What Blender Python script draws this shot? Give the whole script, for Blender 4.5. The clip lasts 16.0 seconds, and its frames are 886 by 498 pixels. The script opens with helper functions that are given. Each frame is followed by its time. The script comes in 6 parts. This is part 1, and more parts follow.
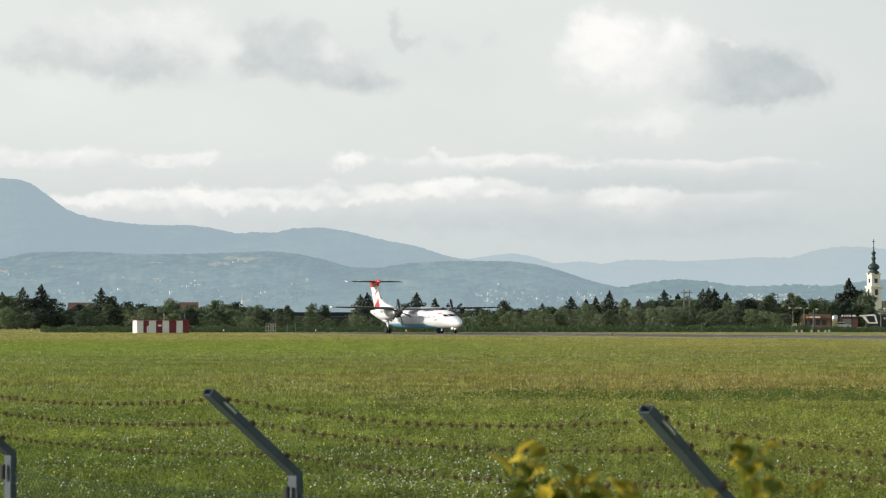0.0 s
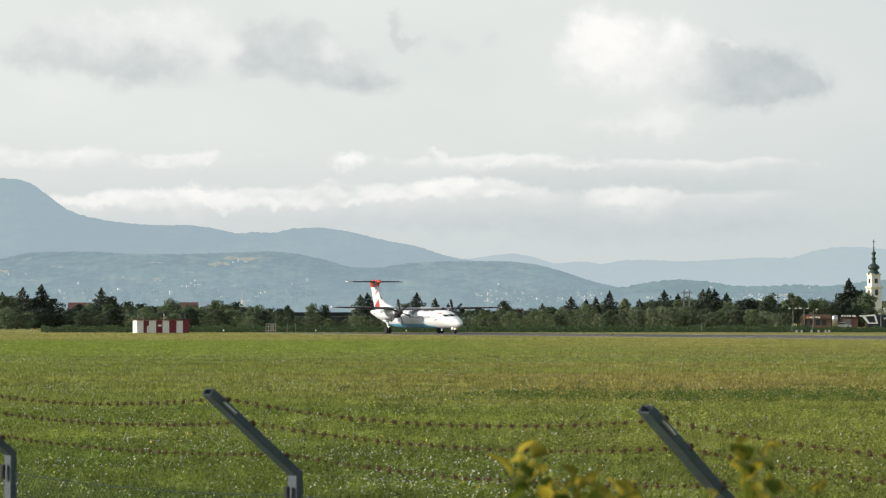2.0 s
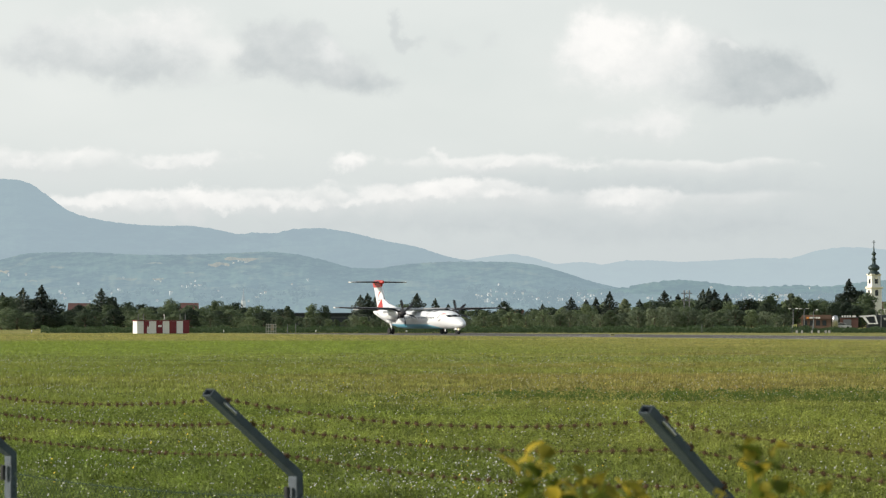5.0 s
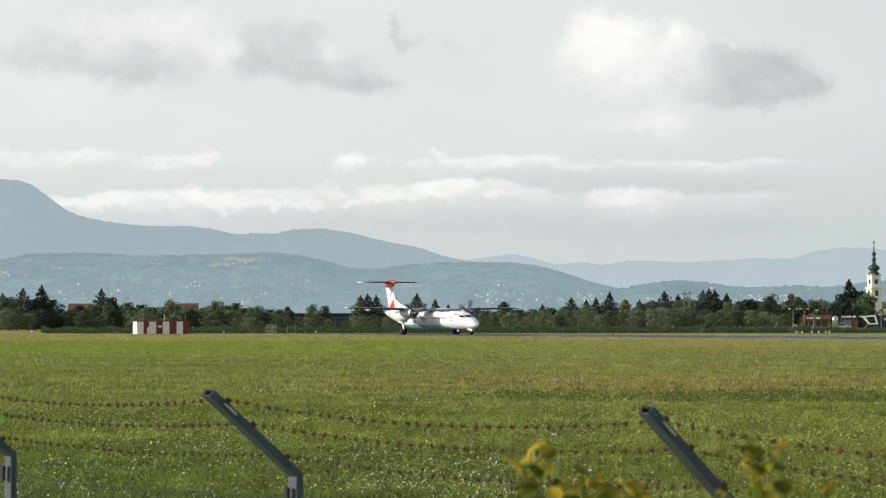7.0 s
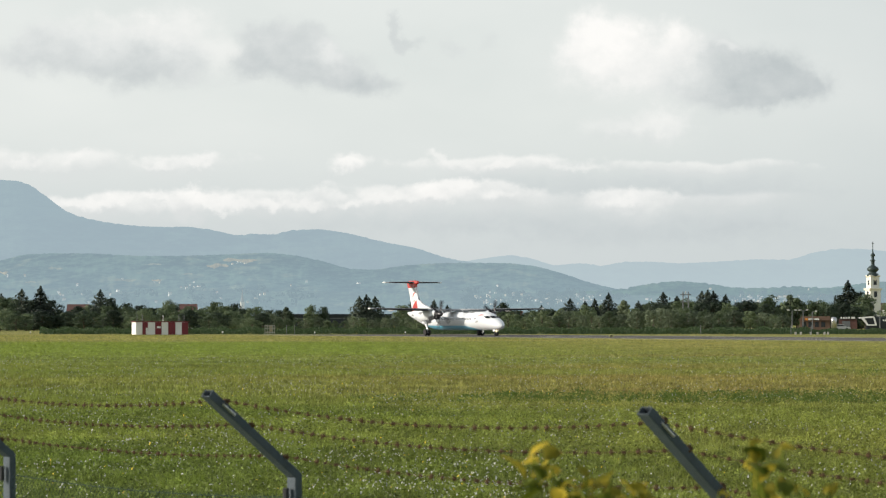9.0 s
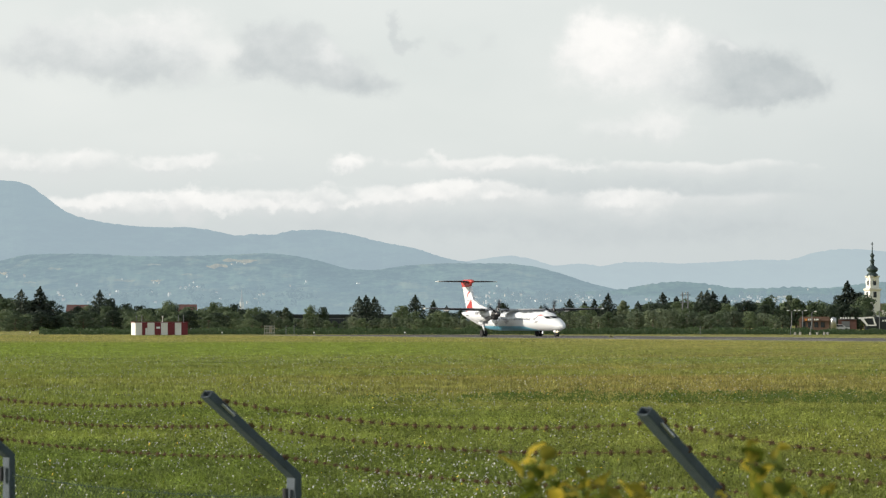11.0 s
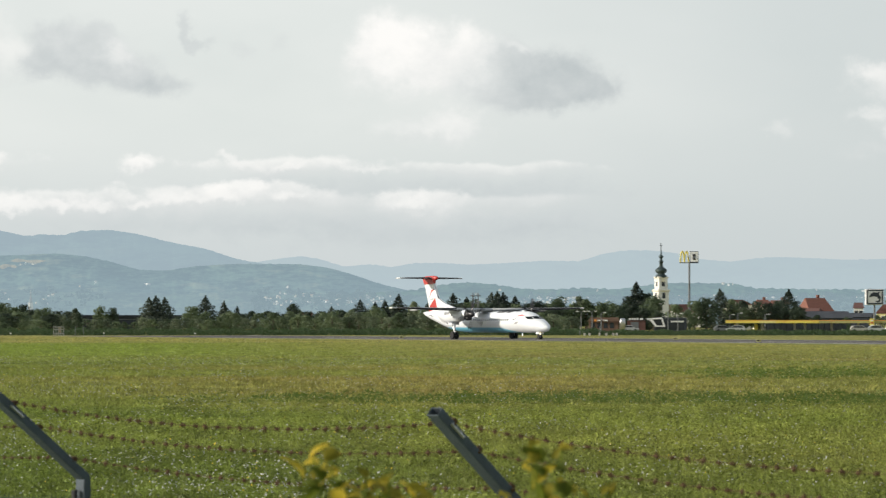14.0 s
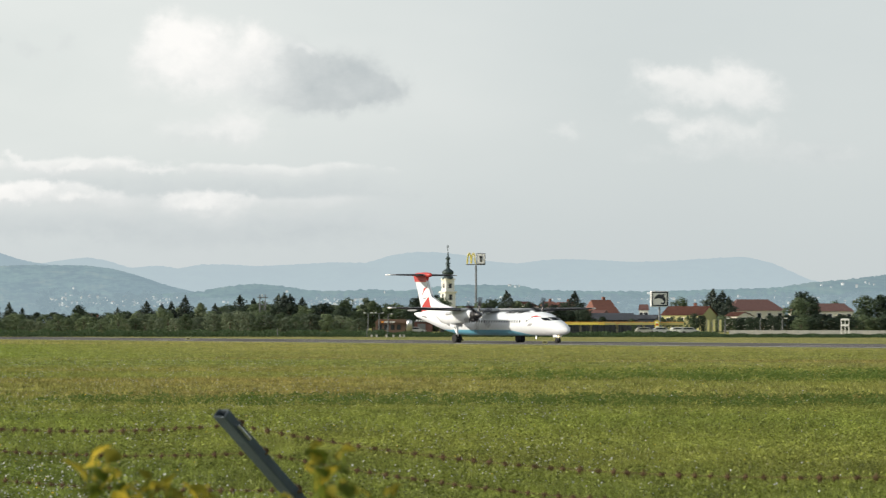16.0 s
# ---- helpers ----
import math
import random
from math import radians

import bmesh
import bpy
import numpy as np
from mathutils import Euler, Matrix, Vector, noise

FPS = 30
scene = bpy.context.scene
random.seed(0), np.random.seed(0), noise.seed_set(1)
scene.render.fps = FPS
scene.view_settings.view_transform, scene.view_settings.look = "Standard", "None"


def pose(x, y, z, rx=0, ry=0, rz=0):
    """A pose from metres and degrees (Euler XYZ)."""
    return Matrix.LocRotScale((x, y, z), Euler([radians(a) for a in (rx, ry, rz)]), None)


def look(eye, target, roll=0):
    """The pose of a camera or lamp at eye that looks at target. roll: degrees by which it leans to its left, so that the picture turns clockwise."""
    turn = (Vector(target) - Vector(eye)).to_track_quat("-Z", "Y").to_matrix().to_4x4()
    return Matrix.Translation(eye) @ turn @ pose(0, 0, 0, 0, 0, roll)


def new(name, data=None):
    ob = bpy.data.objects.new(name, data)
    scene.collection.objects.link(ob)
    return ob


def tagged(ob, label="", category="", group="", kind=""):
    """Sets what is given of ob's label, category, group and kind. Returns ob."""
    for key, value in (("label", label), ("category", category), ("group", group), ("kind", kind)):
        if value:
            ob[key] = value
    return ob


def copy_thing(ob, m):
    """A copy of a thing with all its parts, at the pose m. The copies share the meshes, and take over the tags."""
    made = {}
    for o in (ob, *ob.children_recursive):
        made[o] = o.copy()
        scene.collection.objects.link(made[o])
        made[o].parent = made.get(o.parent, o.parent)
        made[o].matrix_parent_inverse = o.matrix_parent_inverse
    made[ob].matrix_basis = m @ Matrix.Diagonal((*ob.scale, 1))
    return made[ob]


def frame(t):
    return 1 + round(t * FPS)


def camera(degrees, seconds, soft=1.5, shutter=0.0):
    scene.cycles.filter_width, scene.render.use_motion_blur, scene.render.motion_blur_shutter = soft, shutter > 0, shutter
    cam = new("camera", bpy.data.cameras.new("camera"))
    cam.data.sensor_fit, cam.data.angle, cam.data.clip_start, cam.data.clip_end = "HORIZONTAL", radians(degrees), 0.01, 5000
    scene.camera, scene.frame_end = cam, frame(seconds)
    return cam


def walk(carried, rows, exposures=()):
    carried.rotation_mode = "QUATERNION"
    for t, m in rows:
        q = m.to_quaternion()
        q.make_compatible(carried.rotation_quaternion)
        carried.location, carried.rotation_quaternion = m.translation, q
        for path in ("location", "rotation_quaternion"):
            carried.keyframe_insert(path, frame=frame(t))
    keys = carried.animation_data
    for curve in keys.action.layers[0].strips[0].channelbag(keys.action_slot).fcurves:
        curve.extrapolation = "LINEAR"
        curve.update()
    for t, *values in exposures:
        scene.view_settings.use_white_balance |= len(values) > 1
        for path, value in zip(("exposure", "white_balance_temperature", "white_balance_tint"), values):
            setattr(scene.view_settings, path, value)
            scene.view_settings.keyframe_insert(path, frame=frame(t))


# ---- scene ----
cam = camera(15.134, 16.0, soft=1.25, shutter=0.35)
EYE = (0.0, 0.0, 2.2)
cam.data.dof.use_dof = True
cam.data.dof.focus_distance = 420.0
cam.data.dof.aperture_fstop = 11.0


def aim(pan, tilt, roll):
    """The pose of the tripod head: pan to the right, tilt up and roll, in degrees."""
    p, q = radians(pan), radians(tilt)
    way = Vector((math.sin(p) * math.cos(q), math.cos(p) * math.cos(q), math.sin(q)))
    return look(EYE, Vector(EYE) + way * 100, roll)


walk(cam, [(t, aim(pan, tilt, roll)) for t, pan, tilt, roll in (
    (0.0, 0.0000, 1.2029, -0.023), (0.5, -0.0015, 1.2029, -0.021), (1.0, -0.0018, 1.2030, -0.022), (1.5, -0.0035, 1.2030, -0.019),
    (2.0, -0.0015, 1.2044, -0.006), (2.5, -0.0015, 1.2057, -0.015), (3.0, -0.0032, 1.2085, -0.013), (3.5, 0.0008, 1.2100, -0.016),
    (4.0, 0.0004, 1.2100, -0.016), (6.5, -0.0075, 1.2198, -0.029), (7.0, -0.0037, 1.2198, -0.031), (7.5, -0.0061, 1.2241, -0.011),
    (8.0, -0.0033, 1.2265, -0.026), (8.5, 0.0009, 1.2281, -0.007), (9.0, 0.0154, 1.2350, 0.003), (11.5, 0.0305, 1.2451, -0.005),
    (12.0, 0.2306, 1.2527, 0.027), (12.5, 0.8136, 1.2548, 0.035), (13.0, 1.7418, 1.2528, 0.019), (13.5, 2.6679, 1.2472, 0.021),
    (14.0, 3.6191, 1.2547, 0.011), (14.5, 4.5134, 1.2608, 0.023), (15.0, 5.5634, 1.2698, 0.006), (15.5, 6.3729, 1.2752, 0.075),
    (16.0, 7.2753, 1.2837, 0.040))])

# ---- light ----
SUN_AZ, SUN_EL = radians(-93), radians(17)      # from the viewing direction, straight to the left and low
TO_SUN = Vector((math.sin(SUN_AZ) * math.cos(SUN_EL), math.cos(SUN_AZ) * math.cos(SUN_EL), math.sin(SUN_EL)))
sun_data = bpy.data.lights.new("sun", "SUN")
sun_data.energy, sun_data.angle, sun_data.color = 4.7, radians(0.6), (1.0, 0.91, 0.78)
sun = new("sun", sun_data)
sun.matrix_world = look((0, 0, 60), Vector((0, 0, 60)) - TO_SUN)

STEP = 1 / 5815          # one step of bearing, in radians
MID, LEVEL = 784, 565    # the bearing count straight ahead at the start, and the count of the horizon


class Net:
    """Short hand for node trees."""

    def __init__(self, tree):
        self.tree = tree

    def node(self, kind):
        return self.tree.nodes.new(kind)

    def put(self, socket, value):
        if isinstance(value, bpy.types.NodeSocket):
            self.tree.links.new(value, socket)
        elif isinstance(value, (tuple, list)) and len(value) == 3 and len(socket.default_value) == 4:
            socket.default_value = (*value, 1)
        else:
            socket.default_value = value

    def math(self, op, a, b=0.0, clamp=False):
        n = self.node("ShaderNodeMath")
        n.operation, n.use_clamp = op, clamp
        self.put(n.inputs[0], a)
        self.put(n.inputs[1], b)
        return n.outputs[0]

    def vec(self, op, a, b=(0, 0, 0)):
        n = self.node("ShaderNodeVectorMath")
        n.operation = op
        self.put(n.inputs[0], a)
        self.put(n.inputs[1], b)
        return n.outputs["Value"] if op in ("LENGTH", "DOT_PRODUCT") else n.outputs[0]

    def xyz(self, x, y, z=0.0):
        n = self.node("ShaderNodeCombineXYZ")
        for s, v in zip(n.inputs, (x, y, z)):
            self.put(s, v)
        return n.outputs[0]

    def split(self, v):
        n = self.node("ShaderNodeSeparateXYZ")
        self.put(n.inputs[0], v)
        return n.outputs

    def noise(self, v, scale, detail=4.0, rough=0.55, colour=False):
        n = self.node("ShaderNodeTexNoise")
        self.put(n.inputs["Vector"], v)
        n.inputs["Scale"].default_value, n.inputs["Detail"].default_value = scale, detail
        n.inputs["Roughness"].default_value = rough
        return n.outputs["Color"] if colour else n.outputs["Fac"]

    def span(self, x, lo, hi, a=0.0, b=1.0, smooth=False):
        n = self.node("ShaderNodeMapRange")
        n.interpolation_type = "SMOOTHSTEP" if smooth else "LINEAR"
        self.put(n.inputs[0], x)
        for i, v in enumerate((lo, hi, a, b)):
            self.put(n.inputs[i + 1], v)
        return n.outputs[0]

    def mix(self, f, a, b, blend="MIX"):
        n = self.node("ShaderNodeMix")
        n.data_type, n.blend_type = "RGBA", blend
        self.put(n.inputs[0], f)
        self.put(n.inputs[6], a)
        self.put(n.inputs[7], b)
        return n.outputs[2]


def build_sky():
    """A bright veiled sky with loose cumulus, as seen a few degrees above the hills."""
    world = bpy.data.worlds.new("sky")
    scene.world = world
    world.use_nodes = True
    net = Net(world.node_tree)
    world.node_tree.nodes.clear()
    sky = net.node("ShaderNodeTexSky")
    sky.sky_type, sky.sun_disc = "NISHITA", False
    sky.sun_elevation, sky.sun_rotation = SUN_EL, SUN_AZ
    sky.air_density, sky.dust_density, sky.altitude = 1.0, 2.0, 350
    way = net.node("ShaderNodeTexCoord").outputs["Generated"]
    x, y, z = net.split(way)
    az = net.math("ARCTAN2", x, y)
    u = net.math("ADD", net.math("MULTIPLY", az, 5.815), 0.784)          # thousands of bearing steps
    v = net.math("MULTIPLY", net.math("ARCSINE", z), 5.815)              # the same, up from the horizon
    flat = net.xyz(u, v)
    # veil of high cloud: greenish white above, blue-grey near the hills and to the right
    veil = net.noise(net.xyz(net.math("MULTIPLY", u, 1.0), net.math("MULTIPLY", v, 2.4)), 1.5, 4, 0.5)
    veil_col = net.mix(net.span(veil, 0.32, 0.7), (0.765, 0.805, 0.785), (0.86, 0.885, 0.86))
    low = net.span(v, 0.08, 0.38, 1.0, 0.0, True)
    veil_col = net.mix(net.math("MULTIPLY", low, 0.75), veil_col, (0.600, 0.655, 0.675))
    right = net.math("MULTIPLY", net.span(u, 0.8, 2.0, 0.0, 1.0, True), 0.62)
    veil_col = net.mix(right, veil_col, (0.590, 0.645, 0.655))
    above = net.span(z, 0.12, 0.7, 0.0, 1.0, True)
    cover = net.math("SUBTRACT", 0.94, net.math("MULTIPLY", above, 0.55))
    scaled = net.mix(1.0, sky.outputs[0], (0.10, 0.10, 0.10), "MULTIPLY")
    col = net.mix(cover, scaled, veil_col)
    # wandering and billowing of the clouds' edges
    warp = net.noise(flat, 6.0, 3, 0.5, colour=True)
    warp = net.vec("MULTIPLY", net.vec("SUBTRACT", warp, (0.5, 0.5, 0.5)), (0.09, 0.045, 0.0))
    fluff = net.noise(net.xyz(u, net.math("MULTIPLY", v, 1.3)), 20.0, 8, 0.60)
    fluff = net.math("MULTIPLY", net.math("SUBTRACT", fluff, 0.5), 1.15)
    billow = net.noise(net.xyz(u, net.math("MULTIPLY", v, 1.2)), 22.0, 6, 0.58)
    billow = net.math("MULTIPLY", net.math("SUBTRACT", billow, 0.5), 2.6)
    place = net.vec("ADD", flat, warp)
    tones = {"b": ((0.735, 0.755, 0.75), (0.985, 0.975, 0.945)), "g": ((0.47, 0.52, 0.53), (0.60, 0.64, 0.645)), "d": ((0.56, 0.605, 0.62), (0.64, 0.68, 0.685)), "s": ((0.70, 0.725, 0.72), (0.84, 0.85, 0.835))}
    # long low banks: centre, half width, half height (thousands of steps), tint, strength, edge
    clouds = (
        (0.980, 0.239, 0.280, 0.024, "d", 0.45, 0.90),
        (1.290, 0.240, 0.170, 0.022, "d", 0.45, 0.90),
        (1.080, 0.177, 0.290, 0.026, "d", 0.55, 0.90),
        (0.700, 0.179, 0.260, 0.022, "d", 0.40, 0.90),
        (1.330, 0.180, 0.150, 0.024, "d", 0.50, 0.90),
        (0.100, 0.275, 0.150, 0.020, "b", 0.50, 0.60),
        (0.330, 0.275, 0.090, 0.017, "b", 0.50, 0.50),
        (0.620, 0.273, 0.030, 0.012, "b", 0.65, 0.30),
        (0.870, 0.275, 0.150, 0.014, "b", 0.60, 0.50),
        (1.220, 0.270, 0.190, 0.010, "b", 0.45, 0.50),
        (0.195, 0.199, 0.110, 0.020, "b", 0.60, 0.50),
        (0.340, 0.207, 0.048, 0.024, "b", 0.90, 0.30),
        (0.500, 0.205, 0.190, 0.020, "b", 0.55, 0.50),
        (0.690, 0.213, 0.090, 0.020, "b", 0.60, 0.50),
        (0.775, 0.228, 0.070, 0.020, "b", 0.80, 0.30),
        (0.870, 0.219, 0.095, 0.020, "b", 0.60, 0.50),
        (1.110, 0.208, 0.085, 0.022, "b", 0.65, 0.50),
        (0.960, 0.213, 0.080, 0.016, "s", 0.50, 0.70),
        (1.270, 0.213, 0.130, 0.013, "s", 0.50, 0.70),
    )
    for cu, cv, ru, rv, tint, strength, edge in clouds:
        d = net.vec("MULTIPLY", net.vec("SUBTRACT", place, (cu, cv, 0)), (1 / ru, 1 / rv, 0))
        high = net.vec("DOT_PRODUCT", d, (0, 1, 0))
        d = net.vec("MAXIMUM", d, net.vec("MULTIPLY", d, (1, 0.62, 0)))          # longer, softer undersides
        body = net.math("EXPONENT", net.math("MULTIPLY", net.vec("DOT_PRODUCT", d, d), -0.8))
        body = net.math("ADD", body, fluff)
        f = net.span(body, 0.30 - edge * 0.16, net.span(high, -0.9, 0.7, 1.0, 0.42 + edge * 0.55), 0.0, strength, True)
        tone = net.mix(net.span(net.math("ADD", high, billow), -0.8, 0.75), *tones[tint])
        col = net.mix(f, col, tone)
    # loose cumulus: lobes of (centre, half width, half height, brightness, weight), then strength, softness and ragged edge
    heaps = (
        (((0.395, 0.462, 0.070, 0.030, 0.95, 0.8), (0.250, 0.500, 0.150, 0.045, 0.80, 0.7), (0.330, 0.505, 0.070, 0.045, 0.85, 0.7)), 0.50, 1.0, 0.4),
        (((0.055, 0.460, 0.080, 0.024, 0.42, 0.8), (0.160, 0.455, 0.095, 0.030, 0.34, 0.9), (0.270, 0.438, 0.085, 0.032, 0.22, 1.0), (0.120, 0.492, 0.080, 0.034, 0.62, 0.6),
          (0.225, 0.500, 0.065, 0.046, 0.76, 0.7), (0.315, 0.495, 0.050, 0.044, 0.78, 0.7), (0.352, 0.456, 0.030, 0.034, 0.60, 0.7)), 0.95, 1.05, 0.9),
        (((0.468, 0.498, 0.036, 0.026, 0.40, 0.8), (0.532, 0.500, 0.042, 0.028, 0.38, 0.8), (0.500, 0.452, 0.075, 0.032, 0.28, 0.9), (0.590, 0.440, 0.070, 0.036, 0.36, 0.9),
          (0.645, 0.415, 0.060, 0.022, 0.22, 0.9), (0.440, 0.438, 0.040, 0.020, 0.36, 0.7), (0.586, 0.466, 0.026, 0.016, 0.85, 0.8)), 1.0, 0.95, 0.9),
        (((0.702, 0.511, 0.014, 0.022, 0.30, 1.0), (0.724, 0.489, 0.028, 0.010, 0.30, 0.9)), 0.70, 0.9, 0.9),
        (((0.802, 0.477, 0.024, 0.013, 0.40, 0.9), (0.876, 0.488, 0.018, 0.018, 0.45, 0.8)), 0.45, 0.9, 0.9),
        (((1.130, 0.440, 0.180, 0.075, 0.74, 0.8),), 0.55, 1.0, 0.4),
        (((1.062, 0.490, 0.058, 0.044, 1.10, 1.3), (1.085, 0.448, 0.085, 0.040, 0.84, 0.9), (1.195, 0.490, 0.034, 0.034, 1.05, 0.9), (1.150, 0.440, 0.070, 0.040, 0.72, 0.8),
          (1.020, 0.455, 0.042, 0.050, 0.78, 0.5), (1.262, 0.452, 0.055, 0.036, 0.34, 0.9), (1.325, 0.428, 0.070, 0.042, 0.16, 1.3), (1.385, 0.414, 0.058, 0.038, 0.18, 1.1),
          (1.436, 0.402, 0.036, 0.022, 0.26, 0.9), (1.300, 0.390, 0.080, 0.026, 0.22, 0.8), (1.235, 0.410, 0.065, 0.030, 0.50, 0.8), (1.285, 0.478, 0.030, 0.008, 0.90, 0.6)), 0.95, 1.1, 0.55),
        (((1.085, 0.338, 0.060, 0.026, 0.74, 0.9), (1.165, 0.350, 0.045, 0.032, 0.88, 1.0), (1.195, 0.332, 0.036, 0.024, 0.66, 0.8)), 0.70, 1.2, 0.8),
        (((1.120, 0.318, 0.090, 0.014, 0.42, 0.8),), 0.45, 1.0, 0.6),
        (((0.150, 0.213, 0.040, 0.011, 0.90, 0.9), (0.215, 0.207, 0.040, 0.010, 0.95, 0.9), (0.290, 0.208, 0.036, 0.010, 0.90, 0.9), (0.372, 0.219, 0.040, 0.014, 1.00, 1.1), (0.430, 0.209, 0.030, 0.010, 0.90, 0.9),
          (0.488, 0.211, 0.026, 0.010, 0.95, 0.9), (0.550, 0.210, 0.036, 0.010, 0.90, 0.9), (0.640, 0.207, 0.034, 0.009, 0.90, 0.9), (0.700, 0.214, 0.036, 0.010, 0.95, 0.9), (0.765, 0.228, 0.040, 0.013, 1.00, 1.1), (0.870, 0.224, 0.036, 0.011, 0.95, 0.9),
          (1.090, 0.212, 0.050, 0.012, 0.92, 0.9)), 0.65, 0.8, 0.9),
        (((0.060, 0.279, 0.030, 0.009, 0.90, 0.9), (0.158, 0.286, 0.026, 0.009, 0.92, 0.9), (0.290, 0.274, 0.040, 0.009, 0.88, 0.8), (0.360, 0.280, 0.030, 0.009, 0.92, 0.9), (0.622, 0.274, 0.030, 0.011, 0.98, 1.0), (0.800, 0.281, 0.026, 0.009, 0.95, 0.9),
          (0.880, 0.278, 0.040, 0.008, 0.90, 0.9), (1.010, 0.277, 0.060, 0.007, 0.88, 0.8)), 0.55, 0.8, 0.9),
        (((1.900, 0.434, 0.048, 0.022, 0.95, 1.0), (1.945, 0.414, 0.060, 0.026, 0.88, 1.0), (2.020, 0.432, 0.045, 0.032, 1.05, 1.1), (2.078, 0.402, 0.045, 0.030, 0.85, 0.9), (1.990, 0.388, 0.120, 0.018, 0.62, 0.7)), 0.66, 1.25, 0.9),
        (((1.742, 0.332, 0.030, 0.016, 0.85, 0.8), (1.890, 0.358, 0.036, 0.016, 0.92, 0.9), (1.958, 0.338, 0.044, 0.022, 1.00, 1.0), (2.050, 0.335, 0.060, 0.026, 0.88, 0.9)), 0.56, 1.25, 0.9),
        (((1.980, 0.302, 0.140, 0.016, 0.50, 0.9), (2.120, 0.300, 0.080, 0.026, 0.40, 0.8), (2.200, 0.285, 0.060, 0.020, 0.38, 0.8)), 0.50, 1.0, 0.6),
    )
    curl = net.noise(net.xyz(u, net.math("MULTIPLY", v, 1.25)), 19.0, 9, 0.60)
    curl = net.math("SUBTRACT", curl, 0.5)
    drift = net.noise(flat, 11.0, 6, 0.62, colour=True)
    drift = net.vec("MULTIPLY", net.vec("SUBTRACT", drift, (0.5, 0.5, 0.5)), (0.110, 0.090, 0.0))
    spread = net.vec("ADD", flat, drift)
    for lobes, strength, soft_edge, ragged in heaps:
        mass, shine = None, None
        for cu, cv, ru, rv, bright, weight in lobes:
            d = net.vec("MULTIPLY", net.vec("SUBTRACT", spread, (cu, cv, 0)), (1 / ru, 1 / rv, 0))
            g = net.math("MULTIPLY", net.math("EXPONENT", net.math("MULTIPLY", net.vec("DOT_PRODUCT", d, d), -0.9)), weight)
            lit = net.math("MULTIPLY", g, bright)
            mass, shine = (g, lit) if mass is None else (net.math("ADD", mass, g), net.math("ADD", shine, lit))
        glare = net.math("DIVIDE", shine, net.math("ADD", mass, 0.002))
        glare = net.math("ADD", glare, net.math("MULTIPLY", curl, 0.45), True)
        cloud_col = net.mix(net.span(glare, 0.0, 0.55), (0.455, 0.505, 0.520), (0.76, 0.785, 0.775))
        cloud_col = net.mix(net.span(glare, 0.55, 1.0), cloud_col, (1.0, 0.985, 0.955))
        dens = net.math("ADD", mass, net.math("MULTIPLY", curl, ragged))
        f = net.span(dens, 0.14, 0.16 + soft_edge, 0.0, strength, True)
        col = net.mix(f, col, cloud_col)
    back = net.node("ShaderNodeBackground")
    net.put(back.inputs["Color"], col)
    back.inputs["Strength"].default_value = 1.0
    out = net.node("ShaderNodeOutputWorld")
    world.node_tree.links.new(back.outputs[0], out.inputs[0])


build_sky()


# ---- materials ----
def material(name):
    m = bpy.data.materials.new(name)
    m.use_nodes = True
    net = Net(m.node_tree)
    return m, net, m.node_tree.nodes["Principled BSDF"]


def plain(name, colour, rough=0.6, metal=0.0, vary=0.12, scale=3.0, bump=0.0, coat=0.0):
    """A surface of one colour with stains and grain at two scales."""
    m, net, b = material(name)
    at = net.node("ShaderNodeTexCoord").outputs["Object"]
    big, small = net.noise(at, scale, 4), net.noise(at, scale * 9, 3)
    f = net.math("ADD", net.math("MULTIPLY", big, 0.65), net.math("MULTIPLY", small, 0.35))
    k = net.span(f, 0.3, 0.7, 1 - vary, 1 + vary)
    net.put(b.inputs["Base Color"], net.mix(1.0, colour, net.xyz(k, k, k), "MULTIPLY"))
    net.put(b.inputs["Roughness"], net.span(small, 0.3, 0.7, max(rough - 0.08, 0.02), min(rough + 0.08, 1)))
    b.inputs["Metallic"].default_value = metal
    b.inputs["Coat Weight"].default_value = coat
    if bump:
        n = net.node("ShaderNodeBump")
        n.inputs["Strength"].default_value, n.inputs["Distance"].default_value = bump, 0.02
        net.put(n.inputs["Height"], small)
        net.put(b.inputs["Normal"], n.outputs[0])
    return m


